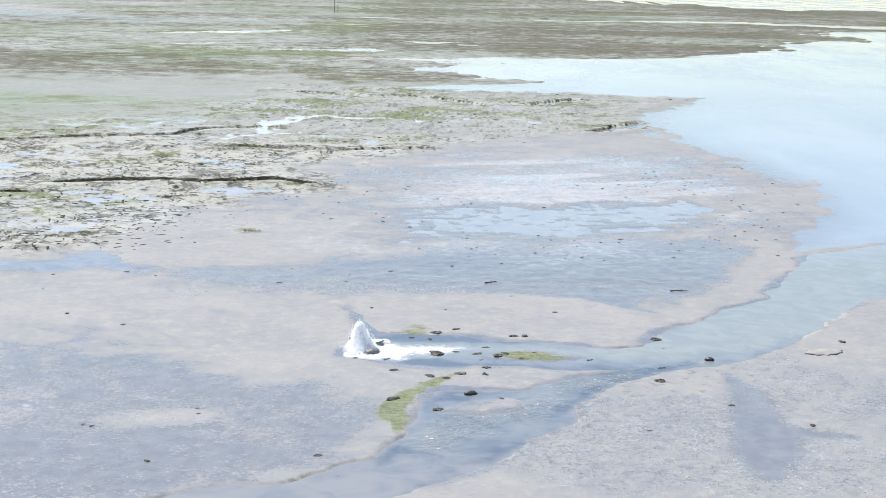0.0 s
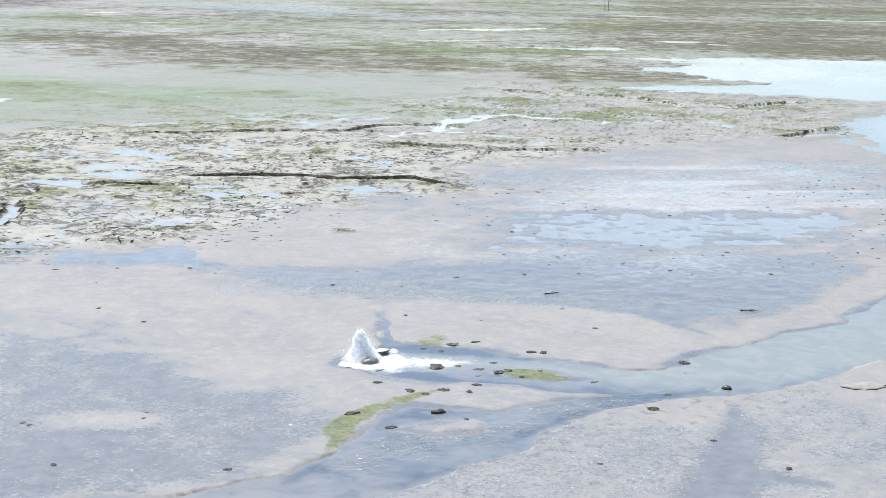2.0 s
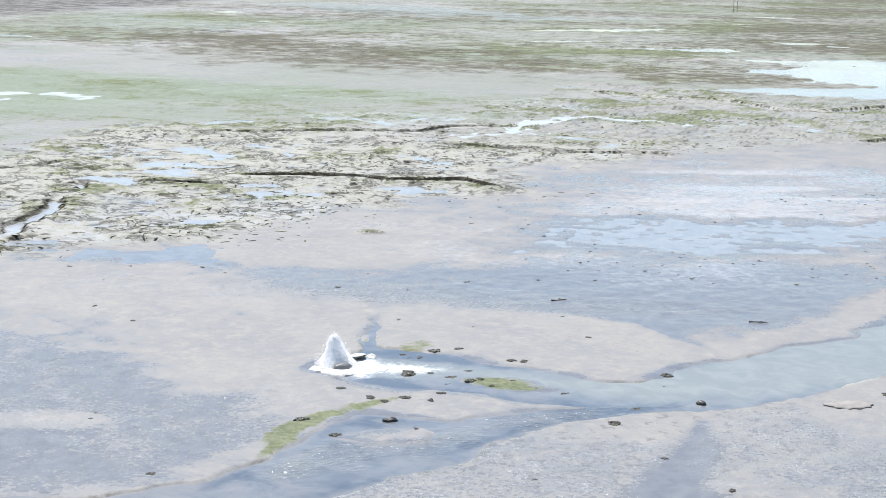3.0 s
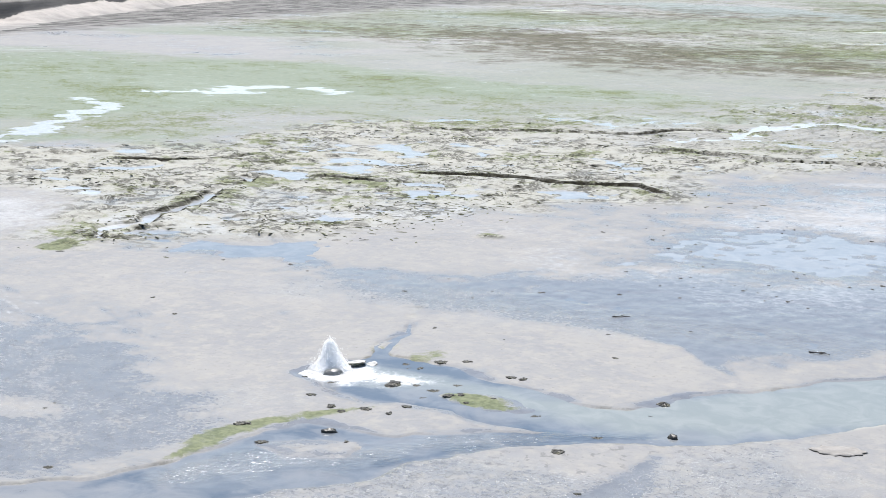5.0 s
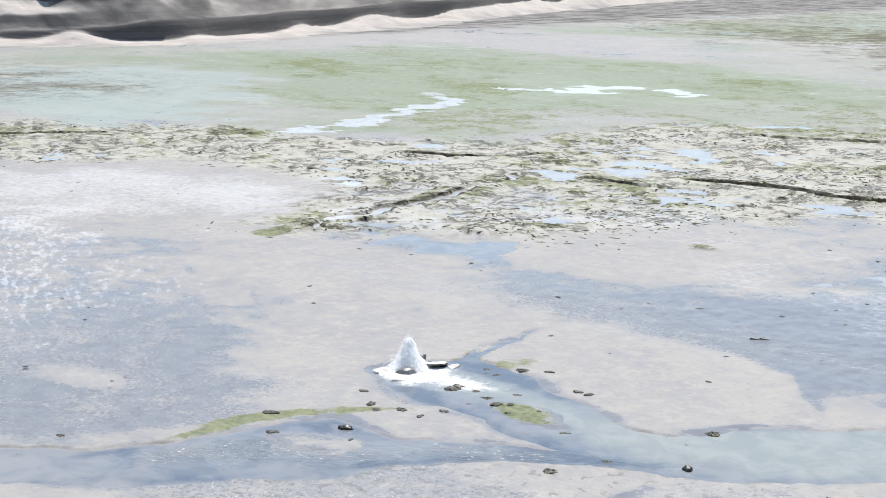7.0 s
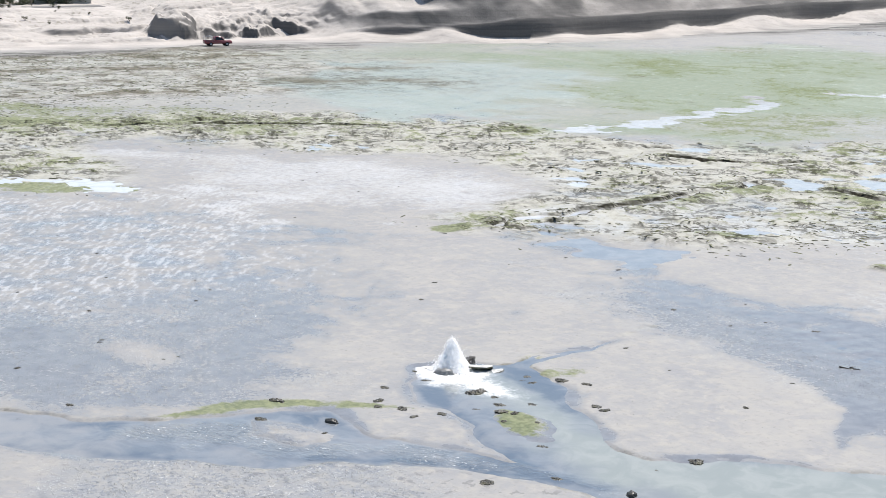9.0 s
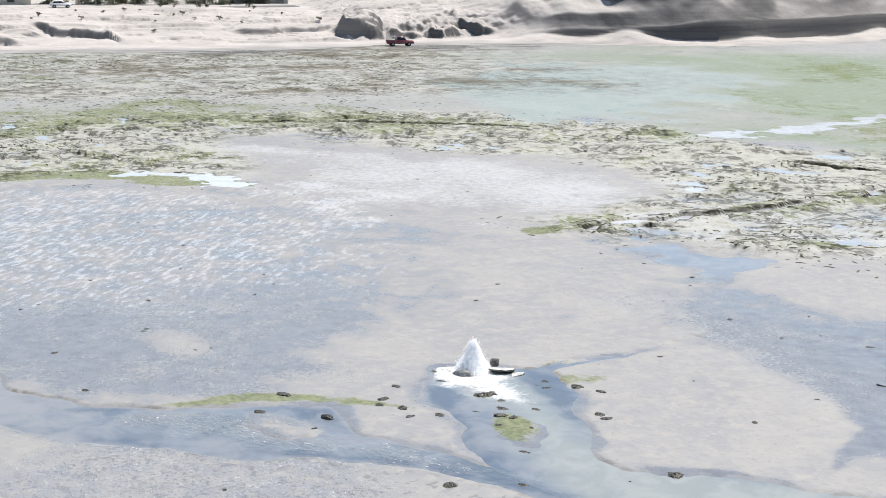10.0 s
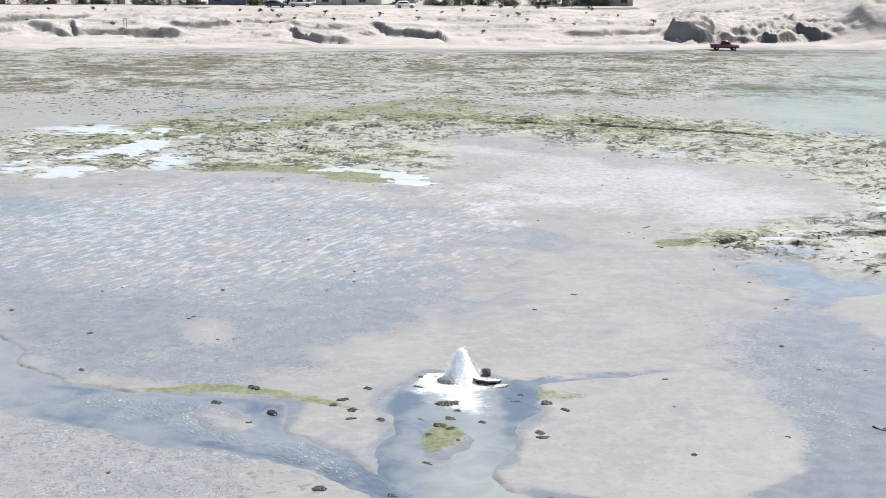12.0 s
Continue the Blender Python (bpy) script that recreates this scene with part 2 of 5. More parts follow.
    color = n.mix(n.math("MULTIPLY", rims, 0.9), color, (0.03, 0.028, 0.018))
    color = n.mix(peat_shade, color, n.mix(n.ramp(speck, 0.4, 0.6), (0.012, 0.011, 0.008), (0.034, 0.031, 0.02)))
    color = n.mix(n.math("MULTIPLY", n.ramp(n.noise(0.22, 5, 0.7), 0.655, 0.70), 0.6), color, (0.10, 0.095, 0.08))
    # Sparkle on the wet mud, painted as tiny white flecks.
    glint_flecks = n.math("MULTIPLY", n.math("MULTIPLY", n.ramp(n.noise(0.12, 3, 0.6, warp=0.3), 0.54, 0.62), n.ramp(n.noise(1.9, 6, 0.72), 0.45, 0.62)), n.field("glint"))
    color = n.mix(n.math("MULTIPLY", glint_flecks, 0.65), color, (0.56, 0.56, 0.56))
    cover = n.math("MAXIMUM", n.math("MAXIMUM", algae, brown), n.math("MAXIMUM", peat_shade, n.field("sand")))
    gloss = n.math("MULTIPLY", n.math("MULTIPLY", wet, n.ramp(n.slope(), 0.985, 0.998)), n.math("SUBTRACT", 1.0, cover, True))
    rough = n.ramp(gloss, 0.0, 1.0, 0.7, 0.13)
    rough = n.math("ADD", rough, n.math("MULTIPLY", cover, 0.2))
    rough = n.mix(n.math("MULTIPLY", n.field("glint"), 0.85), rough, n.ramp(mid, 0.35, 0.65, 0.18, 0.27))
    glint = n.math("MULTIPLY", n.field("glint"), n.ramp(n.noise(0.12, 2, 0.5), 0.54, 0.74))
    relief = n.math("ADD", mid, n.math("MULTIPLY", fine, 0.3))
    normal = n.bump(glint, 1.0, 0.03, n.bump(relief, 0.35, 0.05))
    mat = n.done(color, rough, 0.0, normal, 1.33)
    n.put(n.bsdf.inputs["Specular IOR Level"], n.ramp(cover, 0.0, 1.0, 0.5, 0.15))
    return mat


def water_material():
    n = Nodes("shallow_water")
    foam, milk, deep = n.field("foam"), n.field("milk"), n.field("deep")
    swirl = n.noise(1.6, 5, 0.6, warp=1.2)
    clear = n.mix(n.ramp(swirl, 0.35, 0.7), (0.155, 0.178, 0.205), (0.215, 0.234, 0.255))
    murky = n.mix(n.ramp(swirl, 0.35, 0.7), (0.252, 0.272, 0.256), (0.305, 0.32, 0.30))
    color = n.mix(milk, clear, murky)
    color = n.mix(n.math("MULTIPLY", n.ramp(n.math("ADD", n.field("blue"), n.math("MULTIPLY", n.math("SUBTRACT", n.noise(1.1, 5, 0.65, warp=0.9), 0.5), 1.1)), 0.2, 1.0), 0.75), color, (0.082, 0.110, 0.148))
    shoal = n.math("MULTIPLY", n.ramp(n.noise(3.2, 5, 0.62, warp=0.8), 0.48, 0.66), 0.5)
    shoal = n.math("MAXIMUM", n.math("MULTIPLY", shoal, n.math("SUBTRACT", 1.0, milk, True)), n.ramp(n.math("ADD", n.field("shallow"), n.math("MULTIPLY", n.math("SUBTRACT", swirl, 0.5), 0.7)), 0.2, 0.95))
    color = n.mix(shoal, color, (0.262, 0.262, 0.262))
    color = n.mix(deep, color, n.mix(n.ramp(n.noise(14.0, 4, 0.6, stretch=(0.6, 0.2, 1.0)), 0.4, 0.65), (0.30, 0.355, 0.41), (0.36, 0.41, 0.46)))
    # White sky reflection on ponds and thin water, mixed into the colour.
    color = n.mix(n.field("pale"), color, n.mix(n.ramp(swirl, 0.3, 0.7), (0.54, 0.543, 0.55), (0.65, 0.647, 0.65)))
    froth = n.ramp(n.math("ADD", foam, n.math("MULTIPLY", n.math("SUBTRACT", n.noise(0.3, 6, 0.7, warp=0.8), 0.5), 1.1)), 0.15, 1.1)
    # Foam dashes and sun glints of the rapids, both painted white.
    fleck = n.math("MULTIPLY", n.ramp(n.noise(0.15, 5, 0.7, grain=(35.0, 2.0)), 0.59, 0.68), n.ramp(n.math("ADD", n.field("rapid"), n.math("MULTIPLY", n.math("SUBTRACT", n.noise(1.6, 3), 0.5), 2.2)), 0.35, 1.1))
    froth = n.math("MAXIMUM", froth, fleck)
    color = n.mix(froth, color, (0.80, 0.80, 0.785))
    streak = n.ramp(n.noise(9.0, 5, 0.6, stretch=(0.5, 0.18, 1.0), warp=0.6), 0.35, 0.65)
    ripple = n.math("ADD", n.noise(0.35, 4, 0.6, warp=0.5), n.math("MULTIPLY", n.noise(2.0, 3), 1.5))
    normal = n.bump(n.math("MULTIPLY", ripple, n.ramp(streak, 0.0, 1.0, 0.35, 1.0)), 0.28, 0.03)
    normal = n.bump(n.math("MULTIPLY", n.noise(0.22, 3, 0.6, grain=(35.0, 2.0)), n.field("rapid")), 1.0, 0.10, normal)
    return n.done(color, n.ramp(froth, 0.0, 1.0, n.ramp(streak, 0.0, 1.0, 0.05, 0.14), 0.7), 0.0, normal, 1.333, specular_ior_level=n.ramp(deep, 0.0, 1.0, 0.5, 0.18))


MUD, WATER = ground_material(), water_material()

# ---- plan of the flat: outlines and strips in metres, the spring at the origin ----
MAIN_CHANNEL = [(-1.6, -0.6), (-1.4, 1.9), (0.2, 4.2), (2.6, 4.2), (4.3, 4.3), (7.3, 3.4), (9.8, 2.5), (12.6, 1.9), (14.2, 2.9), (15.9, 5.6), (19.2, 10.0),
                (23.3, 15.4), (26.7, 22.7), (29.5, 31.0), (46.0, 42.0), (36.0, 22.0), (28.2, 13.0), (25.1, 7.7), (22.6, 3.9), (19.0, -0.5),
                (17.2, -1.6), (14.6, -2.5), (12.4, -2.4), (10.0, -2.7), (7.6, -2.1), (5.2, -2.0), (3.4, -2.6), (1.2, -2.2)]
SOUTH_CHANNEL = [(-40.0, -34.0), (-12.0, -25.0), (-2.0, -20.4), (0.6, -18.0), (1.9, -14.4), (2.5, -11.7), (2.4, -9.2), (3.6, -7.3), (5.2, -6.8), (7.2, -6.6),
                 (8.8, -5.2), (10.4, -3.5), (12.4, -2.2), (15.6, -1.8), (14.3, -2.9), (13.2, -4.0), (11.4, -6.2), (9.7, -8.6), (9.1, -11.6),
                 (7.4, -14.7), (5.8, -17.4), (4.0, -20.2), (1.5, -22.6), (-14.0, -32.0), (-40.0, -46.0)]
ISLET = [(3.4, -10.6), (4.5, -9.2), (6.1, -8.3), (7.0, -8.7), (6.9, -10.1), (5.3, -11.0)]
BAR = [(4.6, -6.4), (6.3, -6.4), (7.4, -6.0), (8.7, -5.3), (9.3, -4.6), (9.2, -3.6), (8.0, -3.3), (6.2, -3.4), (4.3, -3.0), (3.4, -4.2), (3.6, -5.6)]
WEED_ISLET = [(6.0, 0.15, 0.4), (7.2, 0.0, 0.95), (8.8, -0.15, 1.0), (10.1, -0.25, 0.5)]
WEED_SPIT = [(1.5, -14.2, 0.0), (1.6, -12.6, 0.2), (1.2, -10.9, 0.38), (1.3, -9.8, 0.3), (1.6, -8.7, 0.18), (2.2, -7.1, 0.16), (3.2, -5.5, 0.14), (4.4, -3.6, 0.0)]
CREEK = [(0.1, 3.4, 0.45), (-1.1, 6.4, 0.14), (-1.3, 8.7, 0.04), (-2.5, 10.9, 0.0), (-4.3, 13.8, -0.06)]
INLET = [(18.0, -3.0, 0.25), (18.0, -6.4, 0.6), (17.8, -9.5, 1.0), (17.6, -13.0, 1.4), (17.0, -16.0, 1.2), (16.6, -18.8, 0.6)]
INLET_ARM = [(17.8, -12.0, 0.9), (19.4, -13.0, 0.6), (21.4, -13.4, 0.15)]
SANDBAR = [(-1.5, 8.2), (-1.9, 13.3), (2.2, 14.6), (6.2, 15.1), (11.5, 14.5), (15.1, 11.2), (17.4, 8.7), (14.2, 3.4), (12.5, 2.2), (7.3, 3.6), (2.4, 5.0)]
EDGE_POOL = [(-31.6, 22.4), (-28.0, 23.6), (-24.4, 23.5), (-23.5, 25.6), (-21.7, 27.0), (-19.2, 26.0), (-17.6, 22.6), (-15.6, 20.9), (-20.3, 20.2), (-25.1, 18.4), (-29.5, 17.6)]
WET_WEST = [(-46.0, -2.0), (-30.0, -4.0), (-22.0, -1.0), (-16.5, -1.0), (-11.0, -2.8), (-7.3, -5.0), (-5.3, -6.5), (-2.9, -5.2), (0.0, -4.6), (-0.3, -7.0), (-2.0, -9.6), (-0.6, -11.5), (0.0, -14.0), (-0.6, -17.0),
            (-3.5, -20.0), (-13.0, -25.0), (-30.0, -40.0), (-50.0, -40.0)]
WET_NORTH = [(-16.0, 20.5), (-9.0, 18.6), (-3.0, 15.8), (5.0, 16.2), (12.0, 16.2), (17.0, 14.0), (21.0, 19.0), (24.0, 27.0), (24.0, 36.0), (10.0, 31.0), (-2.0, 26.5), (-10.0, 23.6)]
BRAID = [(-60.0, -33.0), (-64.0, -27.5), (-68.0, -25.0), (-71.6, -25.6), (-77.0, -28.0), (-92.0, -27.0), (-96.0, -34.0), (-92.0, -43.0), (-76.0, -44.0), (-63.0, -39.0), (-54.0, -39.0)]
BAY = [(29.5, 31.0), (32.0, 38.0), (36.4, 49.7), (38.6, 66.8), (35.5, 87.0), (31.0, 103.0), (29.8, 117.0), (30.2, 124.0), (30.5, 132.0), (44.0, 165.0), (22.4, 171.0),
       (6.0, 172.5), (-6.0, 176.0), (2.0, 181.0), (16.0, 186.0), (20.0, 192.0), (9.0, 206.0), (-8.0, 226.0), (6.0, 234.0), (22.0, 240.0), (4.0, 256.0), (28.5, 270.0), (54.7, 279.0), (79.0, 311.0), (107.0, 372.0), (131.0, 394.0),
       (125.0, 436.0), (150.0, 470.0), (240.0, 480.0), (900.0, 520.0), (3600.0, 900.0), (3600.0, 100.0), (300.0, 70.0), (60.0, 46.0), (46.0, 42.0)]
FAR_STRAIT = [(30.0, 520.0, 3.0), (61.0, 518.0, 8.0), (115.0, 526.0, 10.0), (165.0, 505.0, 18.0), (400.0, 480.0, 60.0)]
FAR_WATER = [(120.0, 870.0), (150.0, 790.0), (178.0, 770.0), (250.0, 700.0), (600.0, 640.0), (3600.0, 900.0), (3600.0, 3600.0), (-200.0, 3600.0), (-60.0, 1000.0)]
BELT = [(-28.4, 24.4), (-22.3, 27.2), (-18.0, 34.7), (-15.4, 48.0), (-10.5, 56.0), (-4.5, 59.4), (-8.9, 72.1), (-1.7, 86.0), (1.0, 90.7), (11.8, 104.4), (22.1, 109.9),
        (30.2, 123.0), (28.6, 133.0), (43.0, 165.0), (22.4, 171.0), (8.9, 173.0), (-25.0, 180.0), (-30.0, 125.0), (-56.0, 99.0), (-64.5, 88.0), (-60.0, 65.0), (-69.0, 57.0),
        (-78.0, 49.0), (-87.0, 48.0), (-95.0, 42.0), (-105.0, 30.0), (-110.0, 3.0), (-104.0, -24.0), (-92.0, -44.0), (-78.0, -48.0), (-60.0, -44.0), (-62.0, -31.0), (-66.0, -18.0),
        (-61.0, -7.0), (-60.0, -3.0), (-70.0, -2.0)]
BELT_SOUTH = [(-70.0, -2.0), (-90.0, 1.7), (-86.0, 9.6), (-77.8, 14.3), (-68.6, 22.5), (-65.3, 28.0), (-56.0, 31.5), (-45.4, 31.0), (-40.5, 23.6), (-37.4, 14.0), (-32.4, 16.0)]
GREEN_FLAT = [(-60.0, 66.0), (-68.0, 58.0), (-78.0, 50.0), (-92.0, 50.0), (-106.0, 38.0), (-150.0, 60.0), (-185.0, 100.0), (-180.0, 160.0), (-110.0, 160.0), (-60.0, 150.0), (-20.0, 150.0),
              (-20.0, 118.0), (-40.0, 104.0), (-64.0, 90.0)]
LAGOON = [(-108.0, 34.0), (-128.0, 36.0), (-150.0, 44.0), (-165.0, 60.0), (-158.0, 84.0), (-130.0, 74.0), (-104.0, 56.0), (-94.0, 47.0), (-97.0, 40.0)]
WHITE_FLAT = [(-84.0, -6.0), (-76.0, 11.0), (-67.0, 24.0), (-59.0, 28.5), (-50.0, 32.0), (-43.0, 33.0), (-38.5, 26.0), (-36.0, 18.0), (-38.0, 11.0), (-43.0, 3.0), (-58.0, -3.0), (-70.0, -7.0)]
WEED_BAND = [(-80.0, -38.0, 5.0), (-97.0, -24.0, 11.0), (-108.0, -6.0, 15.0), (-106.0, 10.0, 14.0), (-95.0, 25.0, 11.0), (-82.0, 31.0, 7.0), (-72.0, 30.0, 4.0)]
WEED_EDGE = [(-58.0, -2.0, 1.0), (-61.0, -7.0, 2.0), (-65.0, -13.0, 2.0), (-66.0, -20.0, 1.0)]
GREEN_BANDS = [
    [(-146.0, 108.0, 3.0), (-134.0, 125.0, 5.0), (-120.0, 152.0, 6.0), (-112.0, 172.0, 3.0)], [(-74.0, 60.0, 2.0), (-72.0, 68.0, 3.0), (-78.0, 80.0, 2.0)],
    [(-62.0, 96.0, 3.0), (-42.0, 112.0, 4.0), (-28.0, 134.0, 4.0)], [(-30.0, 100.0, 1.5), (-10.0, 102.0, 2.0), (4.0, 108.0, 1.0)],
]
PALE_FLAT = [(-190.0, 500.0, 24.0), (-140.0, 462.0, 30.0), (-96.0, 440.0, 14.0), (-60.0, 452.0, 4.0)]
PONDS = [
    [(-80.0, 52.0, 0.8), (-81.3, 58.0, 1.6), (-86.0, 69.0, 1.4), (-90.0, 79.0, 1.2), (-94.0, 88.0, 0.8), (-104.0, 91.0, 0.3)],
    [(-94.7, 108.0, 1.0), (-97.0, 118.0, 2.0), (-88.0, 121.0, 1.4), (-79.7, 118.0, 0.5)],
    [(-66.0, -12.5, 0.1), (-64.5, -7.3, 0.15), (-61.5, -4.6, 0.4), (-58.5, -3.6, 1.0)],
    [(-18.7, 111.0, 0.8), (-16.9, 119.0, 1.4), (-13.9, 126.5, 1.4), (-9.0, 126.0, 0.6), (0.0, 122.0, 0.3)],
    [(-76.0, 352.0, 3.0), (-56.3, 368.0, 6.0), (-42.0, 386.0, 3.0)],
    [(-35.0, 281.0, 3.0), (-16.2, 286.0, 6.0)],
    [(-60.0, 299.0, 2.0), (-50.0, 303.0, 3.0)],
    [(-6.0, 254.0, 2.0), (8.6, 251.0, 6.0), (18.0, 226.0, 6.0), (13.0, 203.0, 3.0)],
    [(-20.6, 98.0, 0.6), (-18.6, 104.0, 1.2), (-18.7, 111.0, 0.8)],
    [(-103.0, 105.0, 0.6), (-96.0, 110.0, 1.4), (-90.0, 112.0, 0.6)],
]
POOLS = [
    [(-27.2, 50.2, 0.7), (-24.6, 48.6, 0.5)], [(-27.6, 54.4, 0.6), (-23.6, 52.2, 0.9)], [(-43.6, 51.0, 0.9), (-39.2, 49.8, 0.8)], [(-39.6, 58.0, 0.8), (-36.8, 57.6, 0.5)],
    [(-44.4, 74.0, 0.9), (-39.0, 69.6, 1.2)], [(-20.2, 76.6, 0.8), (-17.6, 74.6, 1.0)], [(-50.0, 67.6, 0.8), (-47.0, 66.4, 0.6)], [(-16.6, 56.2, 0.4), (-13.6, 57.6, 0.6)],
    [(-32.4, 24.0, 0.3), (-31.0, 21.6, 0.6)], [(-57.0, 44.0, 0.5), (-54.0, 46.0, 0.9)], [(-65.0, 52.0, 0.6), (-62.0, 55.0, 1.0)],
]
CRACKS = [
    [(-33.0, 19.0, 0.35), (-35.8, 22.4, 0.6), (-34.5, 25.0, 0.65), (-36.1, 28.4, 0.9), (-36.4, 31.8, 0.6), (-37.2, 35.1, 0.55), (-39.5, 39.9, 0.6), (-41.3, 46.0, 0.5)],
    [(-38.3, 49.8, 0.5), (-36.0, 51.9, 0.8), (-30.9, 52.2, 0.5)],
    [(-31.0, 58.4, 0.5), (-26.0, 60.6, 0.9), (-22.0, 61.4, 0.7), (-18.2, 60.8, 0.8), (-14.6, 62.2, 0.9), (-12.0, 63.4, 0.8), (-9.2, 61.2, 0.5)],
    [(-25.0, 49.2, 0.3), (-23.7, 49.4, 0.6), (-21.1, 50.9, 0.4), (-19.0, 50.8, 0.2)],
    [(-58.5, 49.4, 0.5), (-54.3, 51.4, 0.5), (-51.0, 55.7, 0.5), (-50.6, 59.3, 0.3)],
    [(-49.1, 88.5, 0.6), (-45.2, 89.4, 0.6), (-40.2, 92.8, 0.5), (-35.0, 96.0, 0.9), (-27.3, 98.4, 1.1), (-25.6, 104.8, 0.8), (-18.4, 109.9, 0.6)],
    [(-20.5, 88.3, 0.8), (-13.0, 87.6, 1.2), (-6.8, 87.2, 0.8), (1.0, 89.8, 1.2)],
    [(-18.2, 160.7, 1.2), (-9.2, 156.6, 1.5), (0.2, 157.0, 1.0), (8.7, 145.0, 1.4), (16.8, 146.4, 1.6), (23.3, 157.0, 1.0)],
    [(22.0, 110.6, 0.6), (26.0, 117.0, 1.4), (30.0, 123.0, 1.4)],
    [(-44.0, 48.0, 0.7), (-41.6, 47.2, 0.9), (-40.2, 45.4, 0.4)],
    [(-98.0, 4.0, 0.4), (-96.0, 16.0, 0.6), (-92.0, 26.0, 0.5), (-88.0, 34.0, 0.4)],
]


def channels(x, y):
    """Distance to the edge of the running water near the spring, below 0 in it."""
    wx = x + 0.5 * fbm(x, y, 3.0, 4, 5)
    wy = y + 0.5 * fbm(x, y, 3.0, 4, 9)
    d = np.minimum(inside(wx, wy, MAIN_CHANNEL), inside(wx, wy, SOUTH_CHANNEL))
    d = np.maximum(d, -inside(wx, wy, ISLET))
    d = np.maximum(d, -along(wx, wy, WEED_ISLET))
    return np.minimum(d, along(wx, wy, CREEK))


def land(x, y):
    """Height of the flat and what covers it."""
    near = np.hypot(x, y)
    coarse, patch = fbm(x, y, 14.0, 5, 21), fbm(x, y, 4.0, 5, 33)
    h = 0.055 + 0.022 * coarse + 0.012 * patch
    wet = 0.20 + 0.34 * coarse + 0.14 * patch
    # drier and wetter stretches of mud
    bar = inside(x + 0.4 * patch, y + 0.4 * patch, SANDBAR)
    wet -= 0.8 * step(0.7, -1.4, bar)
    h = h + 0.03 * step(0.8, -2.0, bar)
    wet -= 0.4 * step(3.0, -3.0, oval(x, y, -5.0, 5.0, 8.0, 5.5))
    wet -= 0.45 * step(2.0, -2.0, oval(x, y, 0.5, -5.5, 3.5, 2.2, 30))
    wet += 0.6 * step(2.0, -2.0, inside(x + 2.2 * patch, y + 2.2 * patch, WET_WEST))
    wet -= 0.9 * step(0.8, -0.8, oval(x, y, -9.7, -12.6, 2.6, 1.3, 10) + 0.8 * patch)
    wet -= 0.3 * step(6.0, -6.0, oval(x, y, -13.0, 33.0, 17.0, 10.0, 10))
    wet += 0.5 * step(2.5, -2.5, inside(x + 2.0 * patch, y + 2.0 * coarse, WET_NORTH))
    wet += 0.28 * step(10.0, -6.0, oval(x, y, 16.0, 48.0, 20.0, 34.0))
    wet += 0.25 * step(6.0, -4.0, oval(x, y, -32.0, -14.0, 22.0, 22.0))
    wet -= 0.3 * step(4.0, -2.0, oval(x, y, -20.0, 12.0, 9.0, 5.0))
    wet -= 0.35 * step(6.0, -4.0, oval(x, y, 14.0, -14.0, 8.0, 9.0))
    wet -= 0.7 * step(1.6, -1.0, along(x + patch, y, [(17.5, 9.5, 1.0), (22.0, 16.0, 1.4), (25.0, 23.0, 1.6), (27.5, 31.0, 0.8)]))
    wet += 0.7 * step(0.5, -0.3, along(x + 0.4 * patch, y, [(16.6, 9.9, 0.1), (14.6, 11.6, 0.35), (13.6, 13.4, 0.7)]))
    wet += 0.4 * step(0.6, -0.4, along(x + 0.6 * patch, y, [(-2.6, 3.0, 0.1), (-6.2, 5.2, 0.35), (-9.0, 8.6, 0.6)]))
    edge_pool = inside(x + 0.9 * patch, y + 0.9 * coarse, EDGE_POOL)
    wet += 0.4 * step(1.4, -0.5, edge_pool)
    h = h - (h + 0.03) * step(0.2, -0.5, edge_pool + 0.4 + 1.1 * fbm(x, y, 2.2, 4, 109))
    pan = step(2.5, -3.5, oval(x, y, 9.0, 42.5, 15.0, 8.0, 32) + 3 * patch + 3 * coarse)
    north = step(1.0, -4.0, inside(x + 2.0 * patch, y + 2.0 * coarse, WET_NORTH))
    thin = fbm(x, y, 1.1, 4, 127)
    h = h - 0.05 * pan + 0.022 * thin * pan - 0.042 * north * (1 - pan) + 0.024 * thin * north
    wet += 0.45 * pan
    # the marsh belt: low plateaus with eroded edges, and creeks cut into it
    belt = np.minimum(inside(x + 3 * patch, y + 3 * coarse, BELT + BELT_SOUTH[1:]), 400.0)
    in_belt = step(2.0, -3.0, belt)
    plateau = 0.66 * fbm(x, y, 4.2, 5, 47) + 0.42 * fbm(x, y, 1.7, 4, 53) + 0.2 * fbm(x, y, 40.0, 2, 3)
    raised = (0.5 * step(0.04, 0.08, plateau) + 0.5 * step(0.42, 0.46, plateau)) * in_belt
    h = h + raised * (0.32 + 0.06 * patch) - 0.085 * in_belt * step(-0.42, -0.62, plateau)
    wet = wet * (1 - 0.9 * raised) - 0.05 * in_belt
    lush = fbm(x, y, 9.0, 4, 61)
    algae = (0.16 + 0.30 * lush) * in_belt + step(0.02, 0.12, plateau) * step(0.34, 0.10, plateau) * in_belt * (0.34 + 0.4 * lush) + step(0.44, 0.52, plateau) * in_belt * 0.2
    back = step(84.0, 108.0, y)
    peat_shade = in_belt * (0.95 - 0.6 * back)
    algae = algae + 0.4 * in_belt * back * step(0.0, 0.5, fbm(x, y, 12.0, 4, 63))
    wob = 0.4 * fbm(x, y, 1.6, 4, 71) + 0.10 + 0.4 * step(0.15, 0.6, fbm(x, y, 5.0, 3, 73))
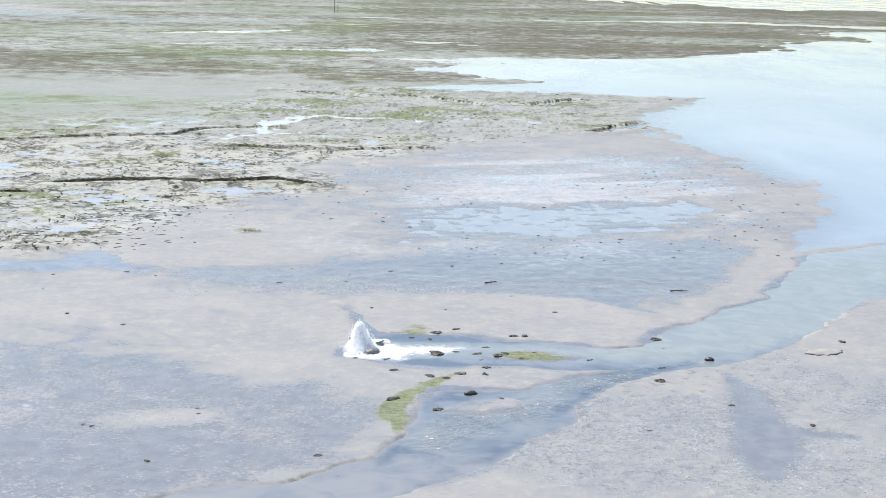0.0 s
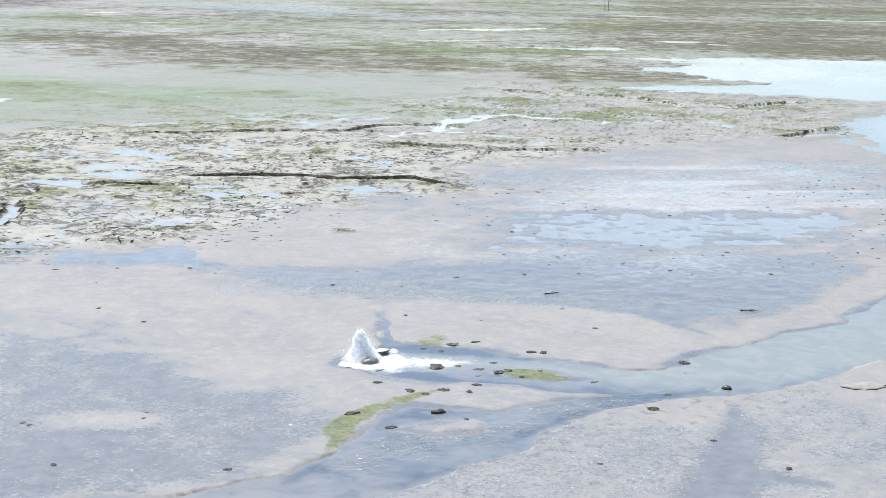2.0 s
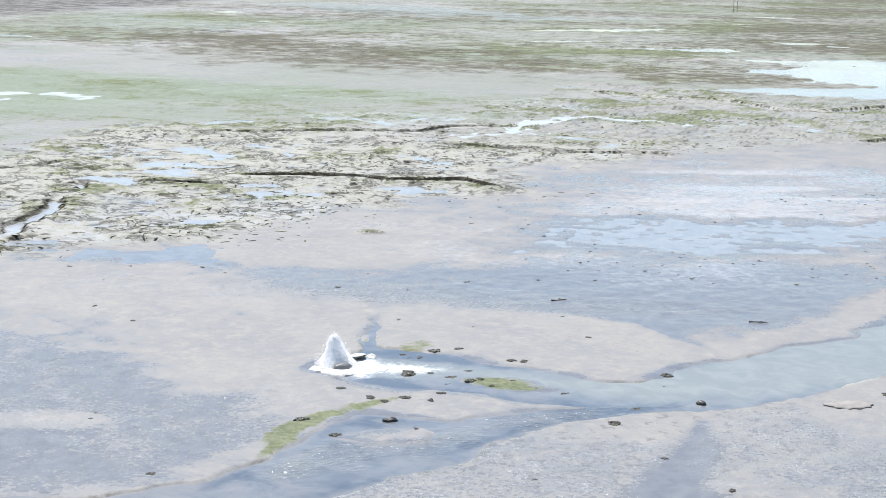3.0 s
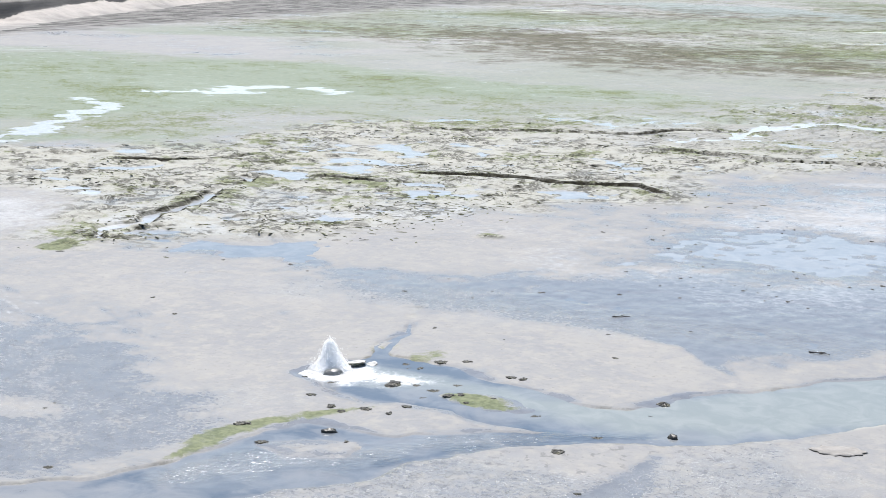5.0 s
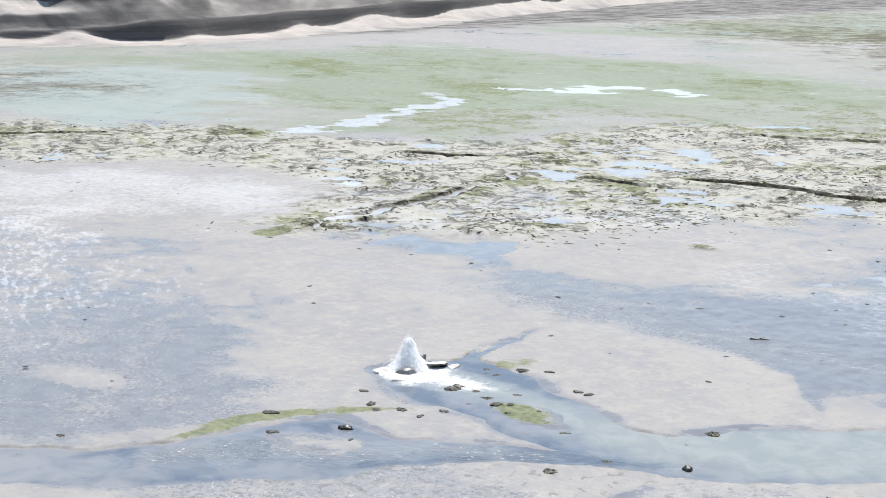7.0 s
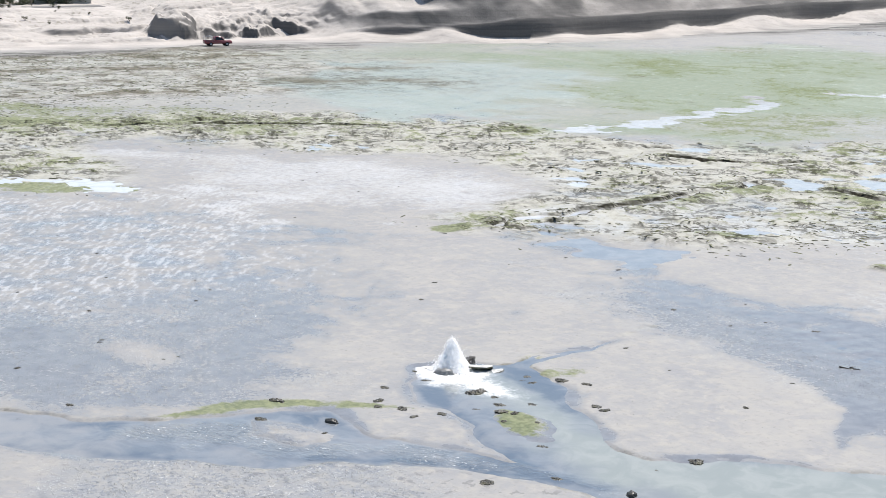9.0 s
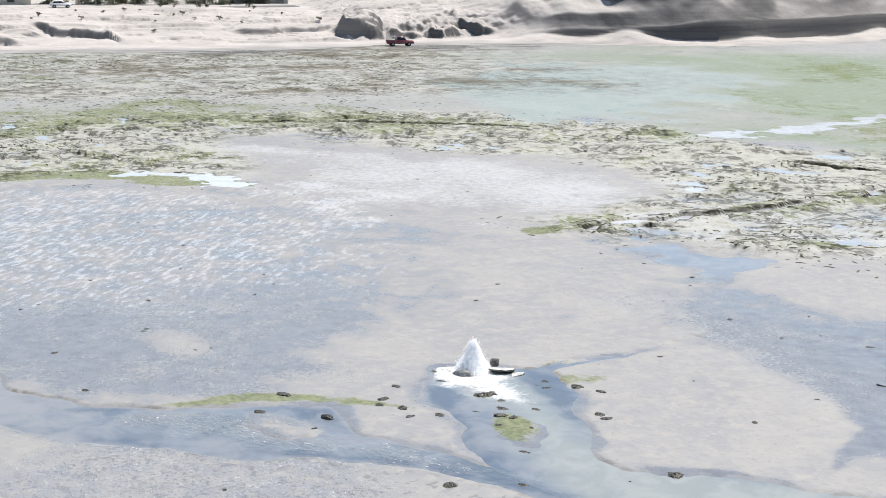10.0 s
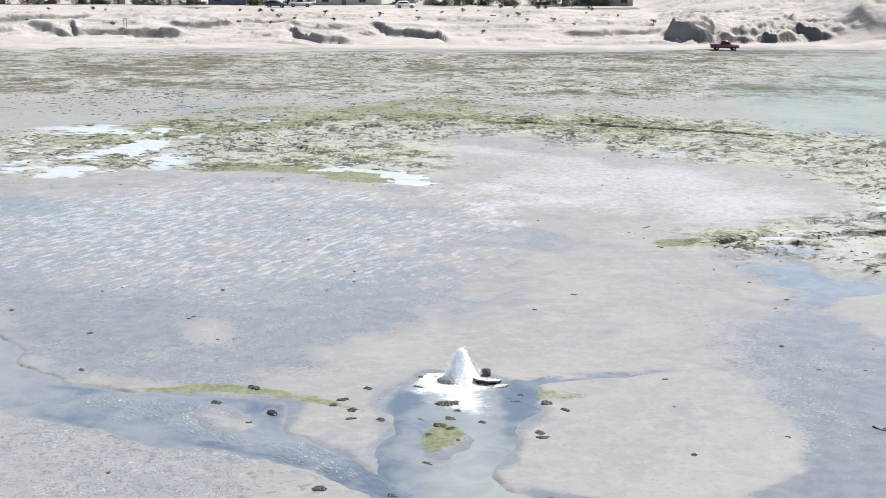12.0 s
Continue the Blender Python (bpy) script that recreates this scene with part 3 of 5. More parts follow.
    for run in CRACKS:
        d = along(x, y, run) + wob
        bank = step(3.5, 0.6, d + 0.8 * patch) * step(-0.1, 0.25, d)
        h = np.where(d < 6, np.maximum(h, 0.05 + 0.27 * step(3.4, 0.8, d + 0.8 * patch)), h)
        h = h - 0.42 * step(0.35, -0.1, d)
        algae = algae + (0.30 + 0.35 * patch) * bank
        peat_shade = np.maximum(peat_shade, step(2.0, 0.5, d))
        wet = wet - 0.6 * bank
    # weed and thin green film
    algae = np.maximum(algae, 0.95 * step(0.75, -0.35, along(x, y, WEED_SPIT) + 0.3 * patch))
    algae = np.maximum(algae, 0.95 * step(0.4, -0.5, along(x, y, WEED_ISLET)) * step(11.0, 8.6, x))
    algae = np.maximum(algae, 0.62 * step(0.5, -0.4, oval(x, y, 1.9, 5.2, 0.9, 1.4, 0)))
    algae = np.maximum(algae, 0.42 * step(0.6, -0.3, oval(x, y, -0.8, 5.0, 1.2, 0.6, 60)))
    algae = np.maximum(algae, (0.54 + 0.45 * coarse + 0.2 * patch) * step(8.0, -6.0, along(x, y, WEED_BAND) + 7 * patch))
    algae = np.maximum(algae, 0.85 * step(1.5, -0.5, along(x, y, WEED_EDGE) + 1.4 * patch))
    algae = np.maximum(algae, 0.95 * step(0.6, -0.4, oval(x, y, -33.6, 15.8, 1.4, 1.8, 20) + 0.4 * patch))
    hummock = step(0.3, -0.1, oval(x, y, -24.0, 32.1, 1.7, 1.0, 35) + 0.6 * patch)
    hummock = np.maximum(hummock, step(0.3, -0.1, oval(x, y, -11.2, 35.6, 0.8, 0.6, 20) + 0.3 * patch))
    h = h + 0.18 * hummock
    peat_shade = np.maximum(peat_shade, hummock)
    algae = np.maximum(algae, 0.75 * hummock)
    green = step(8.0, -8.0, inside(x + 6 * coarse, y + 6 * patch, GREEN_FLAT))
    film = np.clip(green * np.clip(0.86 + 0.7 * fbm(x * 0.6 + y * 0.3, y - 0.6 * x, 30.0, 4, 85), 0.15, 1) + 0.14 * in_belt + 0.8 * step(110, 200, near) * step(-0.5, 0.4, fbm(x, y, 60.0, 5, 81)) * step(-260.0, -190.0, x), 0, 1)
    open_flat = step(95.0, 135.0, near) * (1 - in_belt) * step(-135.0, -112.0, x)
    film = np.maximum(film, open_flat * (0.36 + 0.25 * fbm(x, y, 25.0, 4, 99)))
    wet = wet * (1 - 0.6 * open_flat)
    algae = np.maximum(algae, green * (0.34 + 0.5 * fbm(x * 0.8 - y * 0.5, x * 0.9 + y * 1.6, 34.0, 5, 83)))
    for run in GREEN_BANDS:
        algae = np.maximum(algae, (0.42 + 0.3 * patch) * step(1.6, -0.8, (along(x, y, run) + 7 * coarse + 5 * patch) / 5.0))
    wet = np.where(green > 0.3, wet * 0.4 + 0.1, wet)
    # far salt marsh with brown heath
    far = step(150.0, 210.0, y + 0.25 * x + 20 * coarse) * step(-400, -100, x)
    brown = far * (0.32 + 0.42 * fbm(x * 0.6, y, 45.0, 4, 91)) + 0.34 * step(250.0, 300.0, y + 0.4 * x + 20 * coarse) * step(-60.0, 0.0, x) + 0.4 * step(20.0, -20.0, oval(x, y, -88.0, 248.0, 36.0, 60.0, 20) + 25 * coarse)
    algae = np.maximum(algae, far * (0.42 + 0.5 * fbm(x, y, 30.0, 4, 95)))
    h = h + far * (0.16 + 0.21 * fbm(x * 0.7, y, 22.0, 5, 97))
    peat_shade = np.maximum(peat_shade, 0.6 * far)
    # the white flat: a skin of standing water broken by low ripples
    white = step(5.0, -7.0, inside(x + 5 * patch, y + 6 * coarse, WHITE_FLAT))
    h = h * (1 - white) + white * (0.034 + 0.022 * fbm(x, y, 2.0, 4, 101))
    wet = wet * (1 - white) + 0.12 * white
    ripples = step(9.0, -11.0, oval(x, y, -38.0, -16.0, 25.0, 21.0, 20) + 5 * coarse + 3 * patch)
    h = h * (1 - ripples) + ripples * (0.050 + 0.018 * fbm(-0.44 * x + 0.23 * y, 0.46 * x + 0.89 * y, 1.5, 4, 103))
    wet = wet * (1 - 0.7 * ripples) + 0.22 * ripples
    # pale film and painted sheen, strongest on the white flat
    pale_sheen = 0.86 * white + 0.4 * step(6.0, -6.0, oval(x, y, -13.0, 33.0, 17.0, 10.0, 10)) + 0.16 * ripples + 0.62 * step(14.0, -8.0, oval(x, y, 16.0, 66.0, 16.0, 24.0)) * (1 - pan) + 0.35 * step(10.0, -8.0, oval(x, y, 12.0, 42.0, 18.0, 22.0)) + 0.55 * in_belt * step(0.15, -0.2, plateau) + green * (0.2 + 0.7 * step(0.05, 0.45, fbm(0.5 * x + 0.3 * y, y - 0.4 * x, 16.0, 5, 87))) + 0.35 * far
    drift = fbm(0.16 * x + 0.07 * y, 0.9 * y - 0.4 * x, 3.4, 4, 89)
    pale_sheen = pale_sheen + 0.32 * step(-0.1, 0.6, drift) * step(10.0, -6.0, oval(x, y, 14.0, 64.0, 20.0, 18.0))
    pale_sheen = np.clip((pale_sheen + 0.25 * coarse) * (1 - 0.9 * pan), 0, 1) * step(4.0, 30.0, near)
    west = step(-112.0, -135.0, x) * step(80.0, 50.0, y + 8 * coarse)
    weeds = fbm(x * 1.6, y * 0.7, 14.0, 5, 111)
    algae = np.maximum(algae, west * (0.12 + 0.4 * weeds))
    brown = np.maximum(brown, west * (0.34 - 0.35 * weeds))
    film = np.maximum(film * (1 - 0.7 * west), west * 0.12)
    peat_shade = np.maximum(peat_shade, west * 0.7)
    wet = np.where(west > 0.4, 0.12 + 0.2 * weeds, wet)
    # cut the water's beds
    lag = inside(x + 8 * patch, y + 8 * coarse, LAGOON)
    silt = np.maximum(step(12.0, -8.0, lag), 0.9 * step(8.0, -8.0, along(x, y + 20 * coarse, PALE_FLAT)))
    wet = np.where(silt > 0.5, 0.3, wet)
    h = h * (1 - silt) + 0.02 * silt
    algae, film = algae * (1 - 0.9 * silt), film * (1 - 0.8 * silt)
    bay = inside(x + (1.5 + 0.02 * near) * patch, y + (1.5 + 0.02 * near) * coarse, BAY)
    bay = np.minimum(bay, inside(x + 15 * patch, y + 30 * coarse, FAR_WATER))
    bay = np.minimum(bay, along(x + 6 * patch, y + 8 * coarse, FAR_STRAIT))
    h = np.where(bay < 3, h * step(-1.0, 3.0, bay) - 0.35 * step(1.0, -8.0, bay) - 0.02 * step(1.2, 0.2, bay), h)
    tatter = fbm(x, y, 2.4, 4, 131)
    crumble = fbm(x, y, 0.8, 3, 133)
    for run in PONDS + POOLS:
        d = along(x + 1.6 * patch, y + 1.6 * coarse, run) - 0.5 + 2.0 * tatter + 0.9 * crumble
        h = np.where(d < 2, np.minimum(h, 0.10 * step(0.0, 1.2, d) - 0.06 * step(0.4, -0.3, d) + 0.02), h)
    braid = np.maximum(0.45 * inside(x, y, BRAID), -0.45) + 1.5 * fbm(0.8 * x, 1.2 * y, 5.0, 5, 135) + 0.5 * crumble
    h = np.where(braid < 1.5, np.minimum(h, 0.12 * step(-0.4, 1.0, braid) - 0.06 * step(-0.1, -0.8, braid) + 0.015), h)
    algae = np.maximum(algae, 0.7 * step(6.0, -3.0, inside(x, y, BRAID)) * step(0.1, 0.8, braid))
    inlet = np.minimum(along(x + 0.3 * patch, y, INLET), along(x + 0.3 * patch, y, INLET_ARM))
    h = h - 0.05 * step(0.9, -0.9, inlet)
    h = np.where((inlet < 1.0) & (y < -4.0), np.maximum(h, 0.006), h)
    wet = wet + 1.2 * step(0.8, -0.5, inlet + 0.3 * patch)
    d = np.where(near < 70, channels(x, y), 50.0)
    bank = fbm(x, y, 5.0, 3, 107)
    edge = 0.12 + 0.4 * step(0.0, 0.5, bank)
    h = h + 0.022 * step(1.2, 0.25, d) * step(0.15, -0.25, bank) * step(30.0, 24.0, near)
    # dark mud line whose colour also carries the bank's shade
    peat_shade = np.maximum(peat_shade, 0.45 * step(0.4, 0.15, np.abs(d)) * step(0.0, -0.4, bank))
    h = h - (h + 0.035) * step(edge, -edge, d)
    isle = np.minimum(inside(x, y, ISLET), inside(x, y, BAR))
    wet = wet - 0.8 * step(0.1, -0.6, isle)
    h = np.maximum(h, 0.075 * step(0.25, -0.35, isle + 0.25 * patch) - 0.03)
    creek = np.where(near < 20, along(x + 0.4 * patch, y + 0.4 * coarse, CREEK), 9.0)
    h = h - 0.09 * step(0.2, -0.1, creek)
    wet = np.maximum(wet, (0.55 + 0.6 * bank) * step(0.7 + 0.5 * bank, 0.0, d + 0.3 * patch))
    glint = step(2.0, -2.0, oval(x, y, 14.0, -14.5, 9.0, 7.5) + 2 * patch) * step(-0.3, 0.1, inlet)
    glint = np.maximum(glint, 0.9 * step(2.0, -2.0, oval(x, y, 23.0, -6.5, 4.5, 7.0, 20) + 1.5 * patch))
    glint = np.maximum(glint, 0.55 * step(2.0, -2.0, inside(x + 2 * patch, y + 2 * patch, WET_WEST)) * step(-24.0, -14.0, x))
    glint = np.maximum(glint, 0.75 * step(2.0, -2.0, oval(x, y, 1.0, 16.4, 17.0, 2.4, 8) + 1.5 * patch))
    wet = wet + 0.12 * glint
    pock = step(1.5, -1.5, oval(x, y, 14.5, -8.0, 11.0, 6.5, 40) + 2.5 * patch) * step(0.2, 0.8, d) * step(-0.2, 0.5, inlet)
    shore = step(-193.0, -204.0, x + 0.10 * np.abs(y - 20) + 8 * coarse)
    return h, dict(wet=np.clip(wet, -0.4, 1.2), algae=np.clip(algae, 0, 1.3), brown=np.clip(brown, 0, 1.1), film=film * (1 - shore), glint=glint, pock=pock, white=pale_sheen, silt=silt, ripple=ripples, peat_shade=np.clip(peat_shade, 0, 1), broad=np.clip(far + 0.8 * green + west, 0, 1) * (1 - silt), sand=shore)


gx = np.concatenate([reach(-230, -3600, 12, 1.25)[::-1], spread((-230, -105, 1.8), (-105, -44, 0.42), (-44, -20, 0.35), (-20, 27, 0.17), (27, 50, 0.5), (50, 140, 3)), reach(140, 3600, 6, 1.2)])
gy = np.concatenate([reach(-60, -3600, 8, 1.3)[::-1], spread((-60, -25, 0.8), (-25, 21, 0.17), (21, 66, 0.32), (66, 112, 0.5), (112, 180, 0.8), (180, 300, 2.0), (300, 620, 6)), reach(620, 3600, 10, 1.18)])
X, Y = np.meshgrid(gx, gy)
H, COVER = land(X, Y)
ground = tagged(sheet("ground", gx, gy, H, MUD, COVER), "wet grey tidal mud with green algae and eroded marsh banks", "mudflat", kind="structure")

# ---- water: one level sheet that shows wherever the bed lies below it ----
wx = np.concatenate([reach(-230, -3600, 30, 1.4)[::-1], spread((-230, -120, 8), (-120, -6, 3), (-6, 30, 0.25), (30, 200, 5)), reach(200, 3600, 30, 1.4)])
wy = np.concatenate([reach(-60, -3600, 30, 1.4)[::-1], spread((-60, -25, 4), (-25, 30, 0.25), (30, 140, 3), (140, 300, 5)), reach(300, 3600, 30, 1.4)])
X, Y = np.meshgrid(wx, wy)
swirl = fbm(X, Y, 1.6, 4, 121)
foam = 1.05 * step(1.0, -0.9, oval(X, Y, -0.2, 0.2, 2.0, 1.6, 10) + 0.5 * swirl)
foam = np.maximum(foam, 0.8 * step(1.2, -1.0, along(X, Y, [(0.2, 0.2, 0.9), (2.2, 0.8, 0.8), (4.6, 1.5, 0.3)]) + 0.6 * swirl))
foam = np.maximum(foam, 0.16 * step(0.8, -0.6, along(X, Y, [(12.2, -3.4, 0.3), (9.2, -6.6, 0.5), (8.0, -9.4, 0.3)]) + 0.6 * swirl))
foam = np.maximum(foam, 0.16 * step(0.9, -0.6, along(X, Y, [(4.2, -12.4, 0.8), (5.8, -11.8, 0.5), (4.6, -14.0, 0.6)]) + 0.6 * swirl))
foam = np.maximum(foam, 0.2 * step(0.8, -0.6, along(X, Y, [(14.2, -2.0, 0.3), (16.6, -0.9, 0.3)]) + 0.5 * swirl))
rapid = step(1.2, -0.8, along(X, Y, [(13.0, -2.9, 0.3), (9.2, -6.6, 0.7), (8.0, -9.4, 0.5), (5.0, -12.2, 0.9), (3.4, -14.6, 0.6)]) + 1.0 * swirl)
rapid = np.maximum(rapid, 0.7 * step(0.9, -0.6, along(X, Y, [(14.2, -2.0, 0.2), (16.9, -0.8, 0.2)]) + 0.5 * swirl))
blue = 0 * X
for run in ([(1.6, -1.9, 0.3), (4.4, -2.2, 0.5), (8.0, -2.5, 0.7), (11.4, -3.0, 0.8), (13.6, -2.6, 0.6), (16.4, -0.9, 0.3)], [(13.2, -3.8, 0.3), (10.6, -7.0, 0.5), (9.0, -9.6, 0.2)],
            [(8.6, -14.0, 0.2), (6.0, -17.2, 0.6), (4.0, -20.4, 0.7), (2.0, -22.2, 0.3)], [(-2.0, -20.8, 0.2), (0.4, -18.6, 0.3), (1.6, -16.2, 0.2)],
            [(-1.9, -0.8, 0.3), (-2.2, 1.2, 0.4), (-1.2, 3.4, 0.6), (1.6, 3.6, 0.7), (4.6, 3.2, 0.5), (7.2, 2.8, 0.2)], [(2.2, -9.6, 0.3), (3.2, -8.2, 0.5), (5.2, -7.6, 0.4)]):
    blue = np.maximum(blue, step(1.0, -0.5, along(X, Y, run) + 0.5 * swirl))
near_d = np.where(np.hypot(X, Y) < 60, channels(X, Y), -9.0)
shallow = 0.8 * step(-0.9, 0.2, near_d) * step(1.5, 0.6, near_d) * step(-1.0, -5.0, Y + 0.3 * X - 3)
shallow = np.maximum(shallow, (0.7 + 0.3 * swirl) * step(-13.0, -19.0, Y))
milk = step(1.8, -1.0, along(X, Y, [(0.2, 0.6, 1.0), (5.0, 1.5, 0.9), (10.0, 1.1, 1.0), (15.0, 1.6, 2.2), (21.0, 7.0, 3.0), (27.0, 16.0, 4.0), (36.0, 32.0, 6.0)]) + 0.7 * swirl)
# Where the ponds' sky white is painted, area by area.
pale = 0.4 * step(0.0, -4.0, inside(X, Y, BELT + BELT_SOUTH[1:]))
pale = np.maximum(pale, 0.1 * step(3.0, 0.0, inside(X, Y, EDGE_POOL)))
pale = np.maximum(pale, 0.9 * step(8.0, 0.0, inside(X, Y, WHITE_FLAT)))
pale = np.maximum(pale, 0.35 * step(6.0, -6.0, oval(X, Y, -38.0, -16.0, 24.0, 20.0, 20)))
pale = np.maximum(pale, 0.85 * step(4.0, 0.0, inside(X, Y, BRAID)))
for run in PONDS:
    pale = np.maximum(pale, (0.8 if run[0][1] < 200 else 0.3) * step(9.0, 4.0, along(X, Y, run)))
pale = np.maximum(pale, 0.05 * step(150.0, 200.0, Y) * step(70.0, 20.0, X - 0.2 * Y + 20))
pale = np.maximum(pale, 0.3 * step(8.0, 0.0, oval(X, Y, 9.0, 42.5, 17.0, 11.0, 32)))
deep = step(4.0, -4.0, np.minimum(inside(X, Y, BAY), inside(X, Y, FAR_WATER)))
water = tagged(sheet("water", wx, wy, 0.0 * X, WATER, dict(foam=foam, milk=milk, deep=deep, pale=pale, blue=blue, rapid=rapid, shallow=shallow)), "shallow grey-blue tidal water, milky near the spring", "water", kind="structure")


def flat_heights(places):
    at = np.array([[float(a), float(b)] for a, b in places])
    return land(at[None, :, 0], at[None, :, 1])[0][0].tolist()

# ---- the sandy bluff behind the flat ----
def sand_material():
    n = Nodes("bluff_sand")
    big, mid, fine = n.noise(7.0, 5, 0.6), n.noise(1.2, 5, 0.6), n.noise(0.2, 3)
    layers = n.noise(1.0, 4, 0.6, stretch=(0.04, 0.04, 1.6))
    color = n.mix(n.ramp(big, 0.35, 0.65), (0.49, 0.45, 0.415), (0.42, 0.385, 0.355))
    color = n.mix(n.math("MULTIPLY", n.ramp(layers, 0.5, 0.7), 0.4), color, (0.36, 0.33, 0.30))
    color = n.mix(n.math("MULTIPLY", n.ramp(n.noise(2.2, 6, 0.7, stretch=(1.0, 0.22, 1.0), warp=0.5), 0.50, 0.66), 0.55), color, (0.30, 0.272, 0.248))
    color = n.mix(n.math("MULTIPLY", n.ramp(n.noise(0.5, 5, 0.7, stretch=(1.0, 0.4, 1.0)), 0.58, 0.68), 0.5), color, (0.22, 0.20, 0.18))
    scrub = n.math("MULTIPLY", n.field("scrub"), n.math("MULTIPLY", n.ramp(n.math("ADD", mid, n.math("MULTIPLY", big, 0.5)), 0.82, 0.92), 0.6))
    color = n.mix(scrub, color, (0.15, 0.14, 0.10))
    # Steep faces get a darker colour that deepens the scarps' shade.
    scarp_shade = n.ramp(n.slope(), 0.86, 0.62)
    color = n.mix(n.math("MULTIPLY", scarp_shade, n.field("scarp_shade")), color, n.mix(n.ramp(layers, 0.35, 0.65), (0.118, 0.111, 0.106), (0.088, 0.083, 0.08)))
    color = n.mix(n.field("damp"), color, n.mix(n.ramp(n.noise(2.0, 6, 0.7, stretch=(0.4, 0.12, 1.0)), 0.4, 0.6), (0.31, 0.30, 0.285), (0.16, 0.156, 0.149)))
    return n.done(color, 0.9, 0.0, n.bump(n.math("ADD", mid, n.math("MULTIPLY", fine, 0.3)), 0.6, 0.15), 1.4)


TOE_Y = [-400, -68, -20, 11, 32, 46, 64, 76, 86, 95, 103, 112, 120, 136, 164, 200, 250, 300, 372, 700, 1200]
TOE_X = [-200, -206, -211, -213, -214, -219, -222, -221, -217, -211, -206, -204.5, -207, -213, -225, -240, -262, -285, -315, -430, -700]


def toe(y):
    """East foot of the bluff at each y, with its corners rounded."""
    return sum(np.interp(y + k, TOE_Y, TOE_X) for k in (-8, -5, -2, 2, 5, 8)) / 6


# broken scarps on the bluff: height, then (y, metres behind the toe)
SCARPS = [
    (1.7, [(-30.5, 18.0), (-28.9, 12.6), (-26.4, 8.3), (-23.5, 4.6), (-19.0, 3.4)]), (0.8, [(-31.0, 19.8), (-25.6, 17.3), (-20.5, 17.2)]),
    (1.6, [(-15.0, 18.0), (-10.5, 15.5), (-6.1, 13.8), (-2.0, 10.7), (-0.7, 5.0)]), (0.9, [(-19.5, 13.4), (-14.5, 14.7)]),
    (1.3, [(22.0, 15.4), (27.3, 14.2), (32.9, 15.2), (38.3, 12.0), (45.0, 12.8)]), (0.7, [(14.5, -1.0), (20.2, 3.6), (28.0, 0.4), (36.0, 2.4), (43.0, 0.5)]),
    (1.2, [(-90.0, 25.5), (-81.0, 27.1), (-71.0, 29.5)]), (1.5, [(-80.0, 19.0), (-73.9, 16.4), (-70.0, 12.8)]),
]
GULLIES = [
    (2.0, [(-72.5, 21.5), (-69.4, 13.0), (-64.0, 13.4), (-56.9, 14.6), (-51.0, 13.7)]), (0.6, [(-66.5, 26.4), (-54.0, 28.4)]), (1.2, [(-54.5, 24.9), (-49.7, 21.9), (-42.5, 22.9)]),
    (0.9, [(-42.0, 24.8), (-36.1, 24.9), (-29.5, 26.0)]), (0.7, [(-32.5, 5.6), (-28.9, 2.2), (-25.0, -2.0)]), (3.0, [(41.0, 9.0), (43.5, 4.6), (48.0, 2.4), (53.5, 3.4)]),
    (2.2, [(54.4, 2.6), (56.0, 1.8), (58.0, 2.8)]), (3.4, [(59.0, 3.4), (61.4, 1.6), (64.5, 3.8)]), (2.2, [(66.5, 8.0), (69.0, 4.0), (71.5, 2.6)]), (0.5, [(8.0, 35.1), (18.7, 34.7), (25.0, 35.5)]), (0.8, [(-100.0, 14.0), (-90.0, 12.0), (-82.0, 15.0)]),
]


